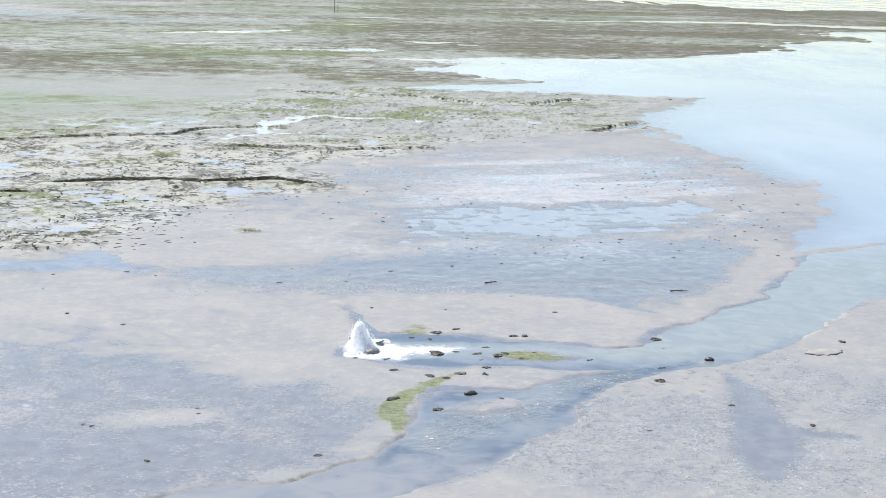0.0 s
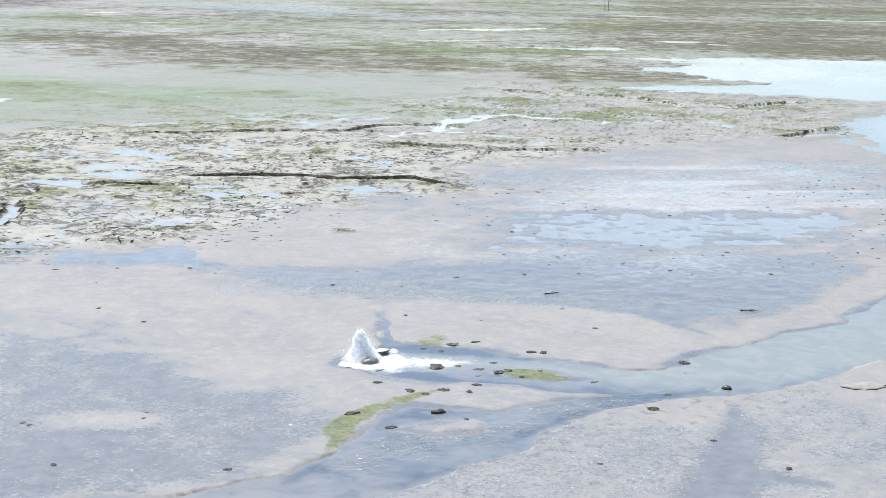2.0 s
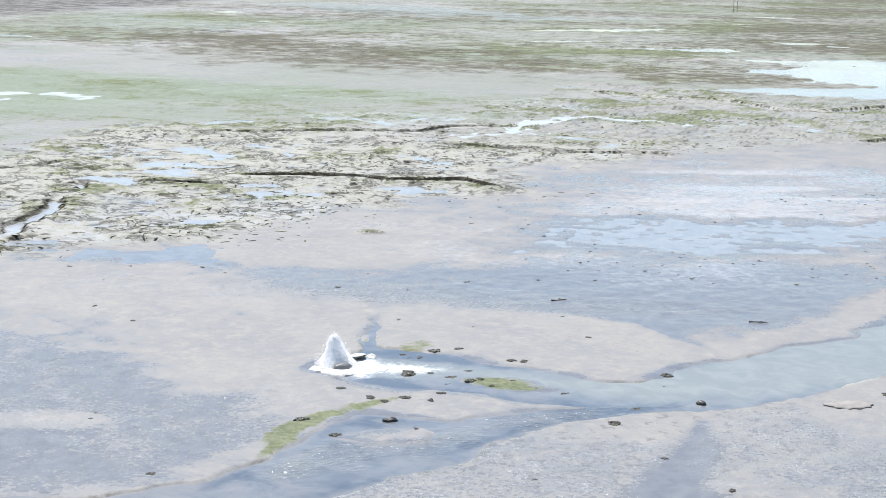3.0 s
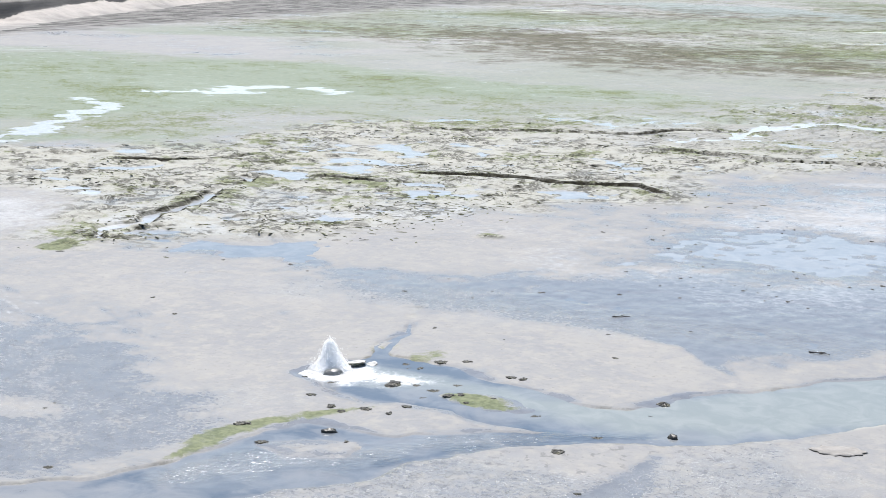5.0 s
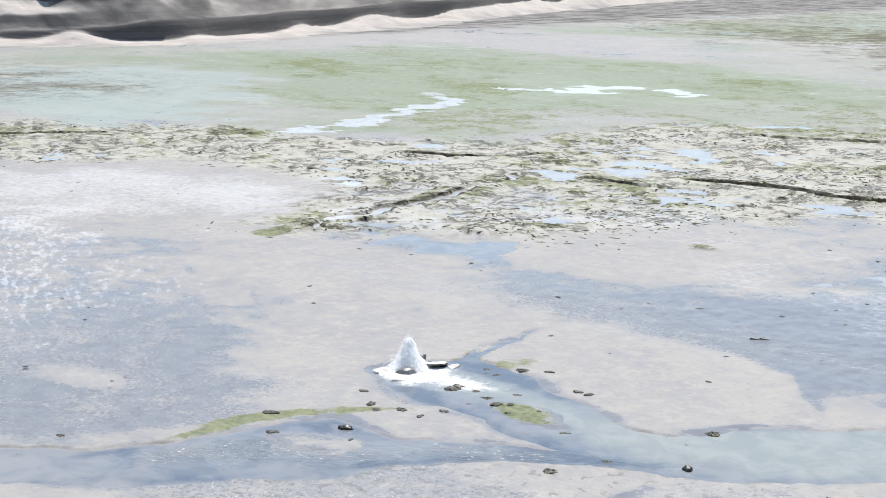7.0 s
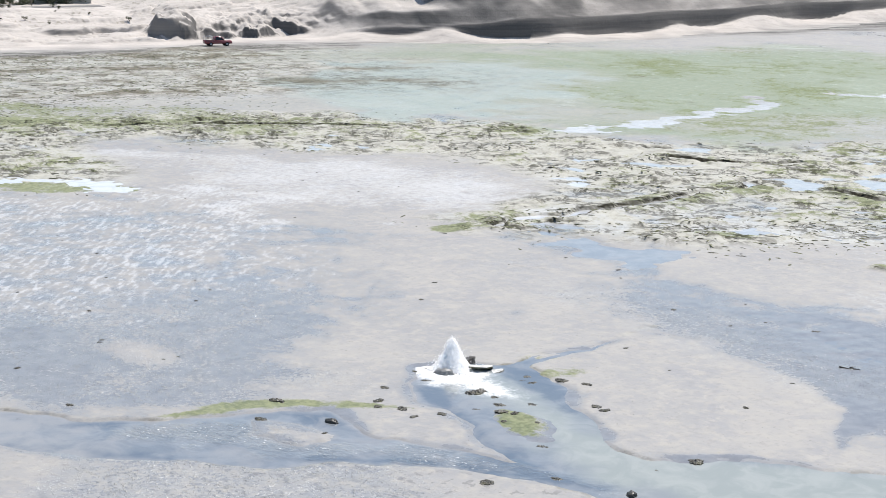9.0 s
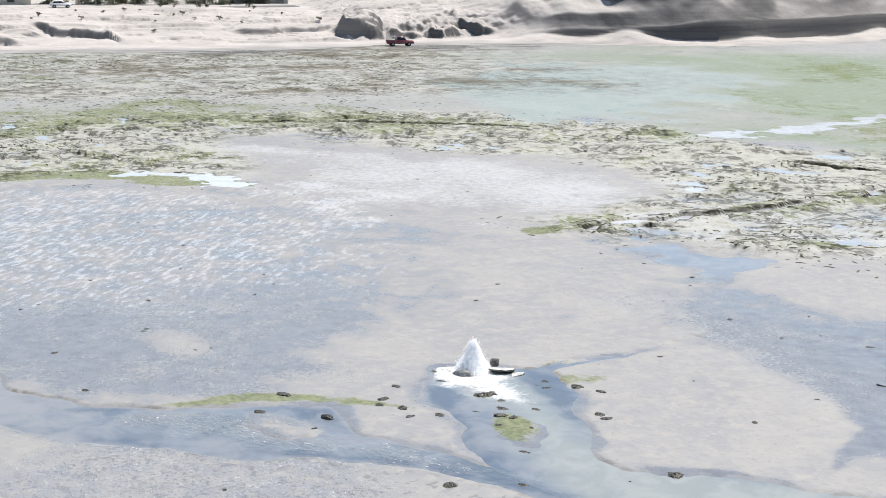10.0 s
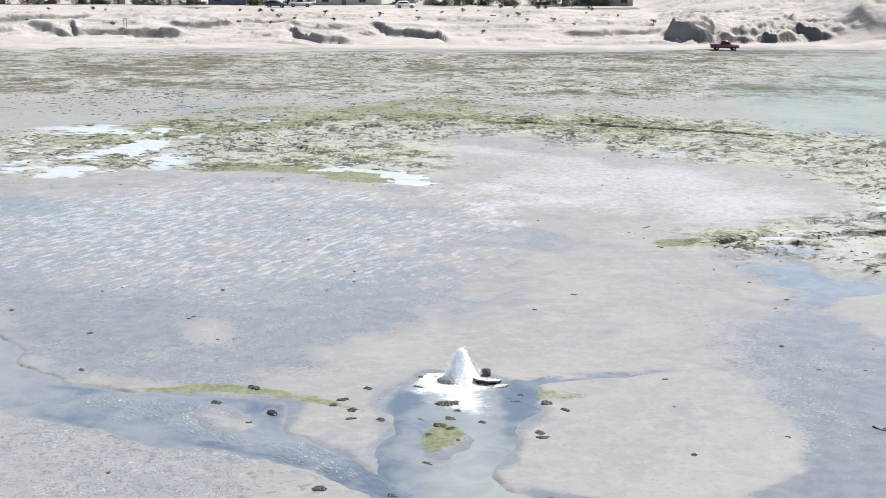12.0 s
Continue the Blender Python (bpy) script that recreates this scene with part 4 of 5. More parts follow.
def bluff_height(y, d):
    top = np.interp(y, [-400, 45, 70, 85, 100, 130, 200, 600], [4.6, 4.6, 7.0, 11.0, 15.0, 19.0, 23.0, 23.0])
    steep = step(66, 88, y + 0.2 * d)
    n1, n2, n3 = fbm(y, d * 0.6, 16.0, 5, 201), fbm(y + 90, d * 0.5, 24.0, 5, 207), fbm(y - 40, d, 7.0, 4, 213)
    low = 4.6 * step(-4.0, 42.0, d + 2.0 * n2 * step(40, 20, d)) + step(46, 70, y) * 0.08 * np.clip(d - 4, 0, 40)
    low = low + 2.0 * step(2.0, 12.0, d) * step(41, 52, y) * step(90, 76, y)
    dome = np.clip(1 - ((y - 45.8) / 4.4) ** 2 - ((d - 8.5) / 6.5) ** 2, 0, 1)
    low = low + 2.2 * np.sqrt(dome) * (1 + 0.2 * n3)
    cut = 0 * d
    for rise, run in SCARPS + GULLIES:
        ys, ds = [a for a, b in run], [b for a, b in run]
        e = d - np.interp(y, ys, ds) + 0.6 * n3 + 0.7 * n1
        ends = step(ys[0] - 2.0, ys[0] + 1.5, y) * step(ys[-1] + 2.0, ys[-1] - 1.5, y)
        cut = cut + rise * ends * (step(-0.5, 0.6, e) - step(-8.0 - rise, 9.0 + rise, e))
    terr = fbm(y, d * 2.2, 11.0, 5, 231)
    cut = cut + (0.45 * step(0.10, 0.17, terr) + 0.35 * step(-0.32, -0.25, terr) - 0.4) * step(0, 5, d) * step(36, 28, d)
    rough = step(39, 43, y) * step(80, 70, y) * step(0, 3, d) * step(16, 11, d)
    low = low + rough * (0.55 * fbm(y, d, 2.6, 4, 261) + 0.25 * fbm(y, d, 0.9, 3, 263))
    low = np.maximum(low + cut + 0.10 * n3 * step(0, 6, d) * step(40, 32, d), 0.02)
    # high side: an undercut wall behind fans of fallen sand, then a steep face with a few benches
    m1, m2 = fbm(y, d * 0.5, 22.0, 3, 201), fbm(y + 90, d * 0.4, 30.0, 2, 207)
    e = d + 1.6 * m2 + 0.15 * n3
    wall = np.interp(y, [70, 90, 104, 112, 122, 135, 160, 220, 400], [2.4, 2.4, 3.4, 4.4, 4.2, 4.2, 4.4, 4.6, 4.6])
    high = wall * step(0.2, 2.2, e) + np.clip((e - 2.2) * (0.86 + 0.2 * step(80, 124, y) + 0.22 * m1 + 0.06 * n3), 0, None)
    bench = step(0.15, 0.6, m1) * np.clip(e - 5.0, 0, 6.0) * 0.7
    high = np.minimum(high - bench, top + 0.6 * n3)
    fans = 2.2 * np.exp(-((y - 95) / 5.0) ** 2) + 1.3 * np.exp(-((y - 79) / 5.0) ** 2) + 0.8 * np.exp(-((y - 120) / 5.0) ** 2) + 1.2 * np.exp(-((y - 157) / 6.0) ** 2)
    fans = (fans + 2.1 * np.exp(-((y - 184) / 13.0) ** 2) + 2.3 * step(212, 236, y)) * (1 + 0.15 * n3 + 0.2 * n1) + 0.4
    high = np.maximum(high, fans * step(-8, 1.5, d) * step(9, 3, d))
    return low * (1 - steep) + high * steep + 0.3 * step(-16, -2, d) * (0.6 + 0.5 * n1)


by = np.concatenate([np.arange(-260, -105, 1.0), np.arange(-105, 95, 0.3), np.arange(95, 130, 0.6), np.arange(130, 420, 1.4), np.arange(420, 1200, 10)])
bd = np.concatenate([np.arange(-18, 36, 0.4), np.arange(36, 64, 1.4), reach(64, 900, 4, 1.4)])
D, BY = np.meshgrid(bd, by)
BH = bluff_height(BY, D)
BH = np.where(D <= -17.9, -0.3, BH)
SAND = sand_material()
# The painted scarp shade varies along the bluff.
bluff = sheet("bluff", bd, by, BH, SAND, dict(scrub=step(6, 30, D), scarp_shade=0.75 - 0.3 * step(0.0, 0.6, fbm(BY, D, 20.0, 4, 251)) * step(100, 70, BY) + 0.25 * step(70, 90, BY) + 0.25 * step(38, 42, BY) * step(78, 70, BY), damp=0.8 * step(-2, -11, D + 3 * fbm(BY, D, 8.0, 3, 241))), toe(BY) - D)
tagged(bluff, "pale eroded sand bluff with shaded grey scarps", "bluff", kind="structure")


def on_bluff(y, d):
    a, b = np.array([float(y)]), np.array([float(d)])
    return float(toe(a)[0] - d), float(bluff_height(a, b)[0])


def on_flat(x, y):
    return float(land(np.array([[float(x)]]), np.array([[float(y)]]))[0][0, 0])


# road on the low terrace
bm = bmesh.new()
rows = []
for y in np.arange(-260, 44, 4.0):
    x, z = on_bluff(y, 45.5)
    rows.append([bm.verts.new((x - w, y, 4.72 + h)) for w, h in ((-3.6, -0.35), (-3.5, 0.0), (3.5, 0.0), (3.6, -0.35))])
for a, b in zip(rows, rows[1:]):
    for k in range(3):
        bm.faces.new((a[k], a[k + 1], b[k + 1], b[k]))
road = tagged(part("road", bm, plain("road_asphalt", (0.16, 0.155, 0.15), 0.85, 0, 0.3, 0.12)), "grey asphalt coastal road on the terrace", "road", kind="structure")

# ---- the spring: spout, slabs, stones ----
def water_white(name="white_water", clear=0.0):
    n = Nodes(name)
    a = n.noise(0.12, 5, 0.6, at=n.own)
    color = n.mix(n.ramp(a, 0.3, 0.7), (0.94, 0.94, 0.94), (0.98, 0.98, 0.98))
    m = n.done(color, 0.5, 0.0, n.bump(a, 0.1, 0.03), 1.33)
    glow = n.tree.nodes.new("ShaderNodeBsdfTranslucent")
    n.put(glow.inputs["Color"], color)
    both = n.tree.nodes.new("ShaderNodeMixShader")
    both.inputs[0].default_value = 0.75
    n.tree.links.new(n.bsdf.outputs[0], both.inputs[1])
    n.tree.links.new(glow.outputs[0], both.inputs[2])
    for key, value in (("Subsurface Weight", 1.0), ("Subsurface Scale", 0.6)):
        n.bsdf.inputs[key].default_value = value
    n.bsdf.inputs["Subsurface Radius"].default_value = (1.0, 1.0, 1.0)
    last = both if clear else n.bsdf
    if clear:
        gap = n.tree.nodes.new("ShaderNodeBsdfTransparent")
        last = n.tree.nodes.new("ShaderNodeMixShader")
        n.put(last.inputs[0], n.ramp(n.noise(0.4, 3, 0.5, at=n.own), 0.3, 0.7, clear * 0.6, clear))
        n.tree.links.new(both.outputs[0], last.inputs[1])
        n.tree.links.new(gap.outputs[0], last.inputs[2])
    n.tree.links.new(last.outputs[0], n.tree.nodes["Material Output"].inputs["Surface"])
    return m


WHITE_WATER, VEIL = water_white(), water_white("water_veil", 0.6)
rng = random.Random(7)


def blob(bm, at, r, level=1, squash=1.0):
    made = bmesh.ops.create_icosphere(bm, subdivisions=level, radius=r, matrix=Matrix.Translation(at))["verts"]
    if squash != 1.0:
        for v in made:
            v.co.z = at[2] + (v.co.z - at[2]) * squash
    return made


def drops(g, count, profile, small, large):
    """A cloud of small drops: profile gives the radius at each height from 0 to 1."""
    unit = bmesh.new()
    bmesh.ops.create_icosphere(unit, subdivisions=1, radius=1.0)
    base = np.array([v.co[:] for v in unit.verts])
    tris = np.array([[v.index for v in f.verts] for f in unit.faces])
    unit.free()
    t = g.random(count) ** 1.4
    a = g.uniform(0, 2 * np.pi, count)
    rad = profile(t) * np.abs(g.normal(0.95, 0.24, count))
    z = 1.62 * t + g.normal(0, 0.05, count)
    at = np.stack([rad * np.cos(a) - 0.10 * z, rad * np.sin(a) + 0.04 * z, np.maximum(z, 0.0)], -1)
    size = g.uniform(small, large, count) * (1.25 - 0.6 * t)
    co = (base[None] * size[:, None, None] * np.array([1, 1, 1.1]) + at[:, None]).reshape(-1, 3)
    faces = (tris[None] + (np.arange(count) * len(base))[:, None, None]).reshape(-1, 3)
    me = bpy.data.meshes.new("spray")
    me.from_pydata(co.tolist(), [], faces.tolist())
    me.materials.append(WHITE_WATER)
    me.polygons.foreach_set("use_smooth", [True] * len(me.polygons))
    return me


def plume(bm, height, wide, waist, seed):
    """One ragged veil of thrown water, open below."""
    rings, sides = 44, 44
    last = None
    for k in range(rings + 1):
        t = k / rings
        z = height * t
        r = wide * (1 - t) ** 2.6 + waist * math.sqrt(max(0.0, 1 - t ** 3)) + 0.01
        ring = []
        for s in range(sides):
            a = 2 * math.pi * s / sides
            lobe = noise.fractal(Vector((math.cos(a) * 1.4 + seed, math.sin(a) * 1.4, z * 1.6)), 0.8, 2.1, 4)
            strand = noise.noise(Vector((math.cos(a) * 4 + seed, math.sin(a) * 4, z * 0.9)))
            rr = r * (1 + 0.17 * lobe + 0.10 * strand)
            ring.append(bm.verts.new((rr * math.cos(a) - 0.10 * z, rr * math.sin(a) + 0.04 * z, z * (1 + 0.05 * lobe) - 0.02)))
        if last:
            for s in range(sides):
                bm.faces.new((last[s], last[(s + 1) % sides], ring[(s + 1) % sides], ring[s]))
        last = ring
    bm.faces.new(last)


def spout(m):
    thing = empty("water_spout", m, "white frothing spring of water bursting up from the mud", "spring")
    g = np.random.default_rng(3)
    bm = bmesh.new()
    plume(bm, 1.46, 0.60, 0.34, 1.0)
    part("column", bm, WHITE_WATER, thing, "thick white column of water")
    bm = bmesh.new()
    plume(bm, 1.50, 0.66, 0.40, 5.0)
    part("veil", bm, VEIL, thing, "ragged outer veil of falling water")
    ob = new("spray", drops(g, 1100, lambda t: 0.66 * (1 - t) ** 2.0 + 0.40 * np.sqrt(np.clip(1 - t ** 3, 0, 1)), 0.006, 0.018))
    ob.parent = thing
    tagged(ob, "flying drops round the column", kind="stuff")
    ob = new("froth", drops(g, 2600, lambda t: 1.25 * np.exp(-7 * t) + 0.02 + 0.3 * (t < 0.12), 0.02, 0.05))
    ob.parent, ob.scale = thing, (1.0, 1.0, 0.2)
    tagged(ob, "ring of heaped white froth", kind="stuff")
    return thing


spout(pose(-0.75, 0.7, -0.02))

def slab_material():
    n = Nodes("shade_sided_concrete")
    a, b = n.noise(0.3, 5, 0.65), n.noise(0.06, 3)
    top = n.mix(n.ramp(a, 0.4, 0.65), (0.56, 0.555, 0.54), (0.33, 0.325, 0.31))
    # Shade of the slab sides, put into their dark olive colour.
    side = n.mix(n.ramp(a, 0.4, 0.6), (0.05, 0.05, 0.04), (0.12, 0.12, 0.08))
    return n.done(n.mix(n.ramp(n.slope(), 0.85, 0.6), top, side), 0.8, 0, n.bump(n.math("ADD", a, n.math("MULTIPLY", b, 0.4)), 0.6, 0.04))


CONCRETE = slab_material()
STONE = plain("dark_wet_stone", (0.035, 0.033, 0.03), 0.45, 0, 0.05, 0.35)


def slab(m, length, width, thick, seed, label):
    """A broken piece of a round concrete cover: one side curved, one side jagged."""
    r = random.Random(seed)
    bm = bmesh.new()
    rim = []
    for k in range(17):
        a = math.pi * k / 16
        rim.append((length / 2 * math.cos(a), -width * math.sin(a) * (1 + r.uniform(-0.04, 0.04))))
    for k in range(7):
        t = (k + 1) / 8
        rim.append((-length / 2 + length * t, r.uniform(-0.02, 0.16) * width))
    low = [bm.verts.new((x, y, r.uniform(-0.02, 0.02))) for x, y in rim]
    high = [bm.verts.new((x * 0.985, y * 0.985, thick + r.uniform(-0.012, 0.012))) for x, y in rim]
    bm.faces.new(low[::-1]), bm.faces.new(high)
    for k in range(len(rim)):
        j = (k + 1) % len(rim)
        bm.faces.new((low[k], low[j], high[j], high[k]))
    bmesh.ops.bevel(bm, geom=[e for e in bm.edges if e.verts[0].co.z > thick / 2 and e.verts[1].co.z > thick / 2 and len(e.link_faces) == 2],
                    offset=0.02, segments=2, affect="EDGES")
    bmesh.ops.recalc_face_normals(bm, faces=bm.faces)
    ob = part("concrete_slab", bm, CONCRETE, None, "", False)
    ob.matrix_world = m
    return tagged(ob, label, "slab", "broken slabs by the spring")


slab(pose(-0.5, 1.95, 0.05, -7, 4, 84), 1.45, 0.85, 0.07, 3, "broken round concrete slab tilted beside the spring")
slab(pose(0.1, 2.2, -0.09, 1, -6, 74), 1.6, 0.6, 0.08, 5, "low broken concrete slab half sunk in the pool")
bm = bmesh.new()
box(bm, -0.17, -0.15, -0.15, 0.17, 0.15, 0.34, 0.012)
for v in bm.verts:
    v.co.z += 0.10 * v.co.x if v.co.z > 0.1 else 0.0
    v.co.x *= 1.0 + 0.25 * max(v.co.z, 0)
stub = part("concrete_stub", bm, plain("dark_concrete", (0.07, 0.065, 0.06), 0.8, 0, 0.05, 0.3))
stub.matrix_world = pose(-1.3, 1.95, 0.0, 6, 4, 30)
tagged(stub, "short dark square stub standing behind the slab", "pillar")

def weed_material():
    n = Nodes("mussel_weed")
    a, b = n.noise(0.05, 4, 0.6, at=n.own), n.noise(0.3, 3, at=n.own)
    color = n.mix(n.ramp(a, 0.35, 0.7), (0.012, 0.011, 0.009), (0.06, 0.055, 0.038))
    color = n.mix(n.math("MULTIPLY", n.ramp(b, 0.5, 0.7), 0.4), color, (0.12, 0.115, 0.045))
    color = n.mix(n.ramp(n.noise(0.035, 2, at=n.own), 0.60, 0.68), color, (0.30, 0.29, 0.25))
    return n.done(color, n.ramp(a, 0.3, 0.7, 0.3, 0.7), 0.0, n.bump(a, 0.8, 0.03), 1.4)


WEED = weed_material()


def clump(seed, count):
    """A low ragged heap of mussels and weed about one metre long: many small lumps run together."""
    r = random.Random(seed)
    bm = bmesh.new()
    grown = [(0.0, 0.0, 0.09)]
    for k in range(count):
        x, y, q = r.choice(grown[-6:] if k % 3 else grown)
        a = r.choice((0.35, 3.5)) + r.gauss(0, 0.7)
        size = r.uniform(0.03, 0.08)
        x, y = x + 0.9 * q * math.cos(a), y + 0.9 * q * math.sin(a)
        if math.hypot(x, y) > 0.5:
            continue
        grown.append((x, y, size))
        turn = Matrix.Rotation(r.uniform(0, 6.28), 4, "Z") @ Matrix.Diagonal((r.uniform(1.1, 2.0), r.uniform(0.8, 1.1), r.uniform(0.5, 0.9), 1))
        for v in bmesh.ops.create_icosphere(bm, subdivisions=1, radius=size, matrix=Matrix.Translation((x, y, 0)) @ turn)["verts"]:
            v.co += Vector((r.uniform(-1, 1), r.uniform(-1, 1), r.uniform(-0.5, 1))) * size * 0.3
            v.co.z = max(v.co.z, -0.04)
    ob = part("seaweed_clump", bm, WEED, None, "", False)
    return tagged(ob, "dark heap of mussels and brown seaweed on wet mud", "seaweed", "seaweed clumps on the flat")


HEAPS = [clump(11 + k, 44 + 5 * k) for k in range(5)]
POOL_CLUMPS = [(0.6, -1.3, 0.9), (1.05, -3.6, 1.0), (3.2, 0.1, 1.9), (4.2, 0.5, 0.9), (5.3, 0.05, 1.2), (5.5, -1.05, 0.7), (5.8, 1.6, 1.05), (2.8, 3.2, 0.9), (1.8, 3.4, 0.9),
               (3.1, 4.4, 1.3), (4.2, 5.3, 0.9), (7.35, 4.0, 1.1), (8.0, 4.1, 0.9), (15.2, 4.1, 1.3), (15.3, 2.1, 0.6), (11.1, -0.7, 0.9), (6.4, -0.25, 1.3), (6.8, 0.25, 0.8),
               (7.6, -0.7, 0.6), (8.3, 0.5, 0.5), (5.65, -4.1, 0.8), (5.7, -2.8, 1.0), (2.9, -4.6, 1.0), (3.7, -5.0, 0.8), (4.3, -4.2, 1.1), (1.15, -8.85, 1.3), (3.3, -10.3, 1.2),
               (6.3, -8.4, 0.5), (14.2, -4.75, 1.2), (14.7, -2.1, 1.0), (2.3, 2.9, 0.6), (-1.0, -1.2, 0.6)]
FLAT_CLUMPS = [(-0.7, 10.4, 0.7), (3.65, 10.2, 0.4), (10.0, 10.05, 0.9), (7.7, 14.4, 0.6), (11.1, 17.7, 0.5), (-17.9, 7.4, 0.8), (-14.2, 4.9, 0.8), (-1.6, -17.55, 1.0), (-11.7, -14.0, 0.6),
               (-7.4, -11.8, 0.6), (-8.4, -18.6, 0.8), (-13.3, -24.1, 0.9), (-18.5, -13.2, 0.9), (-12.1, -13.8, 0.6), (-18.0, -20.1, 0.7), (-17.0, 19.6, 0.9), (-14.9, 18.5, 0.6),
               (-6.9, 17.1, 0.9), (-2.7, 18.1, 0.6), (17.0, -8.7, 0.9), (20.1, -11.8, 0.9), (8.6, -8.6, 0.4), (12.6, -13.1, 0.6), (-0.6, -19.8, 0.7), (-7.6, -11.0, 0.5), (25.5, 4.3, 1.2)]
first = set(HEAPS)
levels = flat_heights([(a, b) for a, b, _ in POOL_CLUMPS + FLAT_CLUMPS])
for k, (x, y, s) in enumerate(POOL_CLUMPS + FLAT_CLUMPS):
    src = HEAPS[k % 5]
    at = pose(x, y, max(-0.03, levels[k]), 0, 0, rng.uniform(-40, 40) + 50)
    if src in first:
        first.discard(src)
        src.matrix_world, ob = at, src
    else:
        ob = copy_thing(src, at)
    s *= 1.15 if k < len(POOL_CLUMPS) else 0.85
    ob.scale = (s, s, s * 0.85)


def boulder(m, sx, sy, sz, seed, label, stone=STONE):
    bm = bmesh.new()
    blob(bm, (0, 0, 0), 1.0, 4)
    for v in bm.verts:
        f = 1 + 0.28 * noise.fractal(v.co * 0.9 + Vector((seed, 0, 0)), 0.9, 2.0, 4)
        v.co = Vector((v.co.x * sx, v.co.y * sy, v.co.z * sz)) * f
    ob = part("boulder", bm, stone)
    ob.matrix_world = m
    return tagged(ob, label, "rock")


boulder(pose(4.85, -7.55, 0.02, 0, 0, 35), 0.34, 0.19, 0.14, 3.0, "smooth black boulder at the channel's edge")
boulder(pose(-0.2, 0.0, -0.02, 0, 0, 40), 0.5, 0.32, 0.26, 5.0, "wet grey rock in the froth at the spout's foot", plain("grey_wet_stone", (0.2, 0.2, 0.195), 0.4, 0, 0.06, 0.3))
boulder(pose(17.4, -0.2, 0.02, 0, 0, 0), 0.22, 0.2, 0.17, 8.0, "round black boulder standing in shallow water")


def drift_log(m, length, seed, label):
    r = random.Random(seed)
    bm = bmesh.new()
    p = Vector((-length / 2, 0, 0.03))
    for k in range(6):
        q = p + Vector((length / 6, r.uniform(-0.06, 0.06), r.uniform(-0.02, 0.03)))
        tube(bm, p, q, 0.04 - 0.004 * k, 0.04 - 0.004 * (k + 1), 8)
        p = q
    tube(bm, (0, 0, 0.05), (0.25, 0.22, 0.06), 0.03, 0.015, 6)
    ob = part("driftwood", bm, plain("wet_driftwood", (0.06, 0.05, 0.04), 0.7, 0, 0.05, 0.3))
    ob.matrix_world = m
    return tagged(ob, label, "driftwood")


drift_log(pose(6.55, 18.7, on_flat(6.55, 18.7), 0, 0, 40), 1.0, 4, "dark waterlogged branch lying on wet mud")
drift_log(pose(18.4, 17.1, on_flat(18.4, 17.1), 0, 0, 4), 1.1, 9, "thin dark branch lying near the channel")


def ledge(m, length, width, seed):
    """A flat-topped block of mud with an undercut, crumbling edge."""
    r = random.Random(seed)
    bm = bmesh.new()
    rings = []
    for z, f in ((-0.1, 0.86), (0.10, 0.84), (0.2, 0.97), (0.26, 1.0), (0.29, 0.94), (0.30, 0.5)):
        ring = []
        for k in range(40):
            a = 2 * math.pi * k / 40
            n = 1 + 0.3 * noise.fractal(Vector((math.cos(a) * 2.2 + seed, math.sin(a) * 2.2, z * 4)), 0.6, 2.2, 5)
            ring.append(bm.verts.new((length / 2 * f * n * math.cos(a), width / 2 * f * n * math.sin(a), z + r.uniform(-0.025, 0.025))))
        rings.append(ring)
    for a, b in zip(rings, rings[1:]):
        for k in range(40):
            bm.faces.new((a[k], a[(k + 1) % 40], b[(k + 1) % 40], b[k]))
    bm.faces.new(rings[-1])
    n = Nodes("mud_ledge_skin")
    top = n.mix(n.ramp(n.noise(0.5, 5, 0.6), 0.35, 0.65), (0.36, 0.335, 0.31), (0.28, 0.265, 0.245))
    mat = n.done(n.mix(n.ramp(n.slope(), 0.8, 0.4), top, (0.11, 0.10, 0.08)), 0.8, 0, n.bump(n.noise(0.12, 4), 0.5, 0.04))
    ob = part("mud_ledge", bm, mat)
    ob.matrix_world = m
    return tagged(ob, "flat mud ledge with a dark undercut edge", "mud ledge")


ledge(pose(23.9, 1.9, -0.2, 0, 0, 22), 2.1, 1.3, 2.0)

# small stones and weed scattered over the outer flat
SPECKS = [clump(71 + k, 12) for k in range(4)]
for ob in SPECKS:
    tagged(ob, "small dark tuft of weed on the wet flat", "seaweed", "small weed tufts on the outer flat")
r2 = random.Random(31)
spots = [(r2.uniform(4, 40), r2.uniform(24, 80), 0.9) for k in range(330)]
spots = [(x, y, s) for x, y, s in spots if y < 40 + 1.2 * (x + 6) and x < 27 + 0.16 * y]
spots += [(x, y, 0.9) for x, y in ((r2.uniform(-24, 6), r2.uniform(20, 56)) for k in range(80)) if x > -8 - 0.25 * (y - 20)]
spots += [(r2.uniform(-75, -18), r2.uniform(-40, 28), 0.7) for k in range(110)]
levels = flat_heights([(x, y) for x, y, s in spots])
spots = [(x, y, z, s * r2.uniform(0.35, 1.0) ** 1.5) for (x, y, s), z in zip(spots, levels) if z > 0.005][:290]
first = set(SPECKS)
for k, (x, y, z, s) in enumerate(spots):
    src = SPECKS[k % 4]
    at = pose(x, y, z, 0, 0, r2.uniform(0, 360))
    if src in first:
        first.discard(src)
        src.matrix_world, ob = at, src
    else:
        ob = copy_thing(src, at)
    ob.scale = (s * 1.3, s * 1.3, s * 0.9)

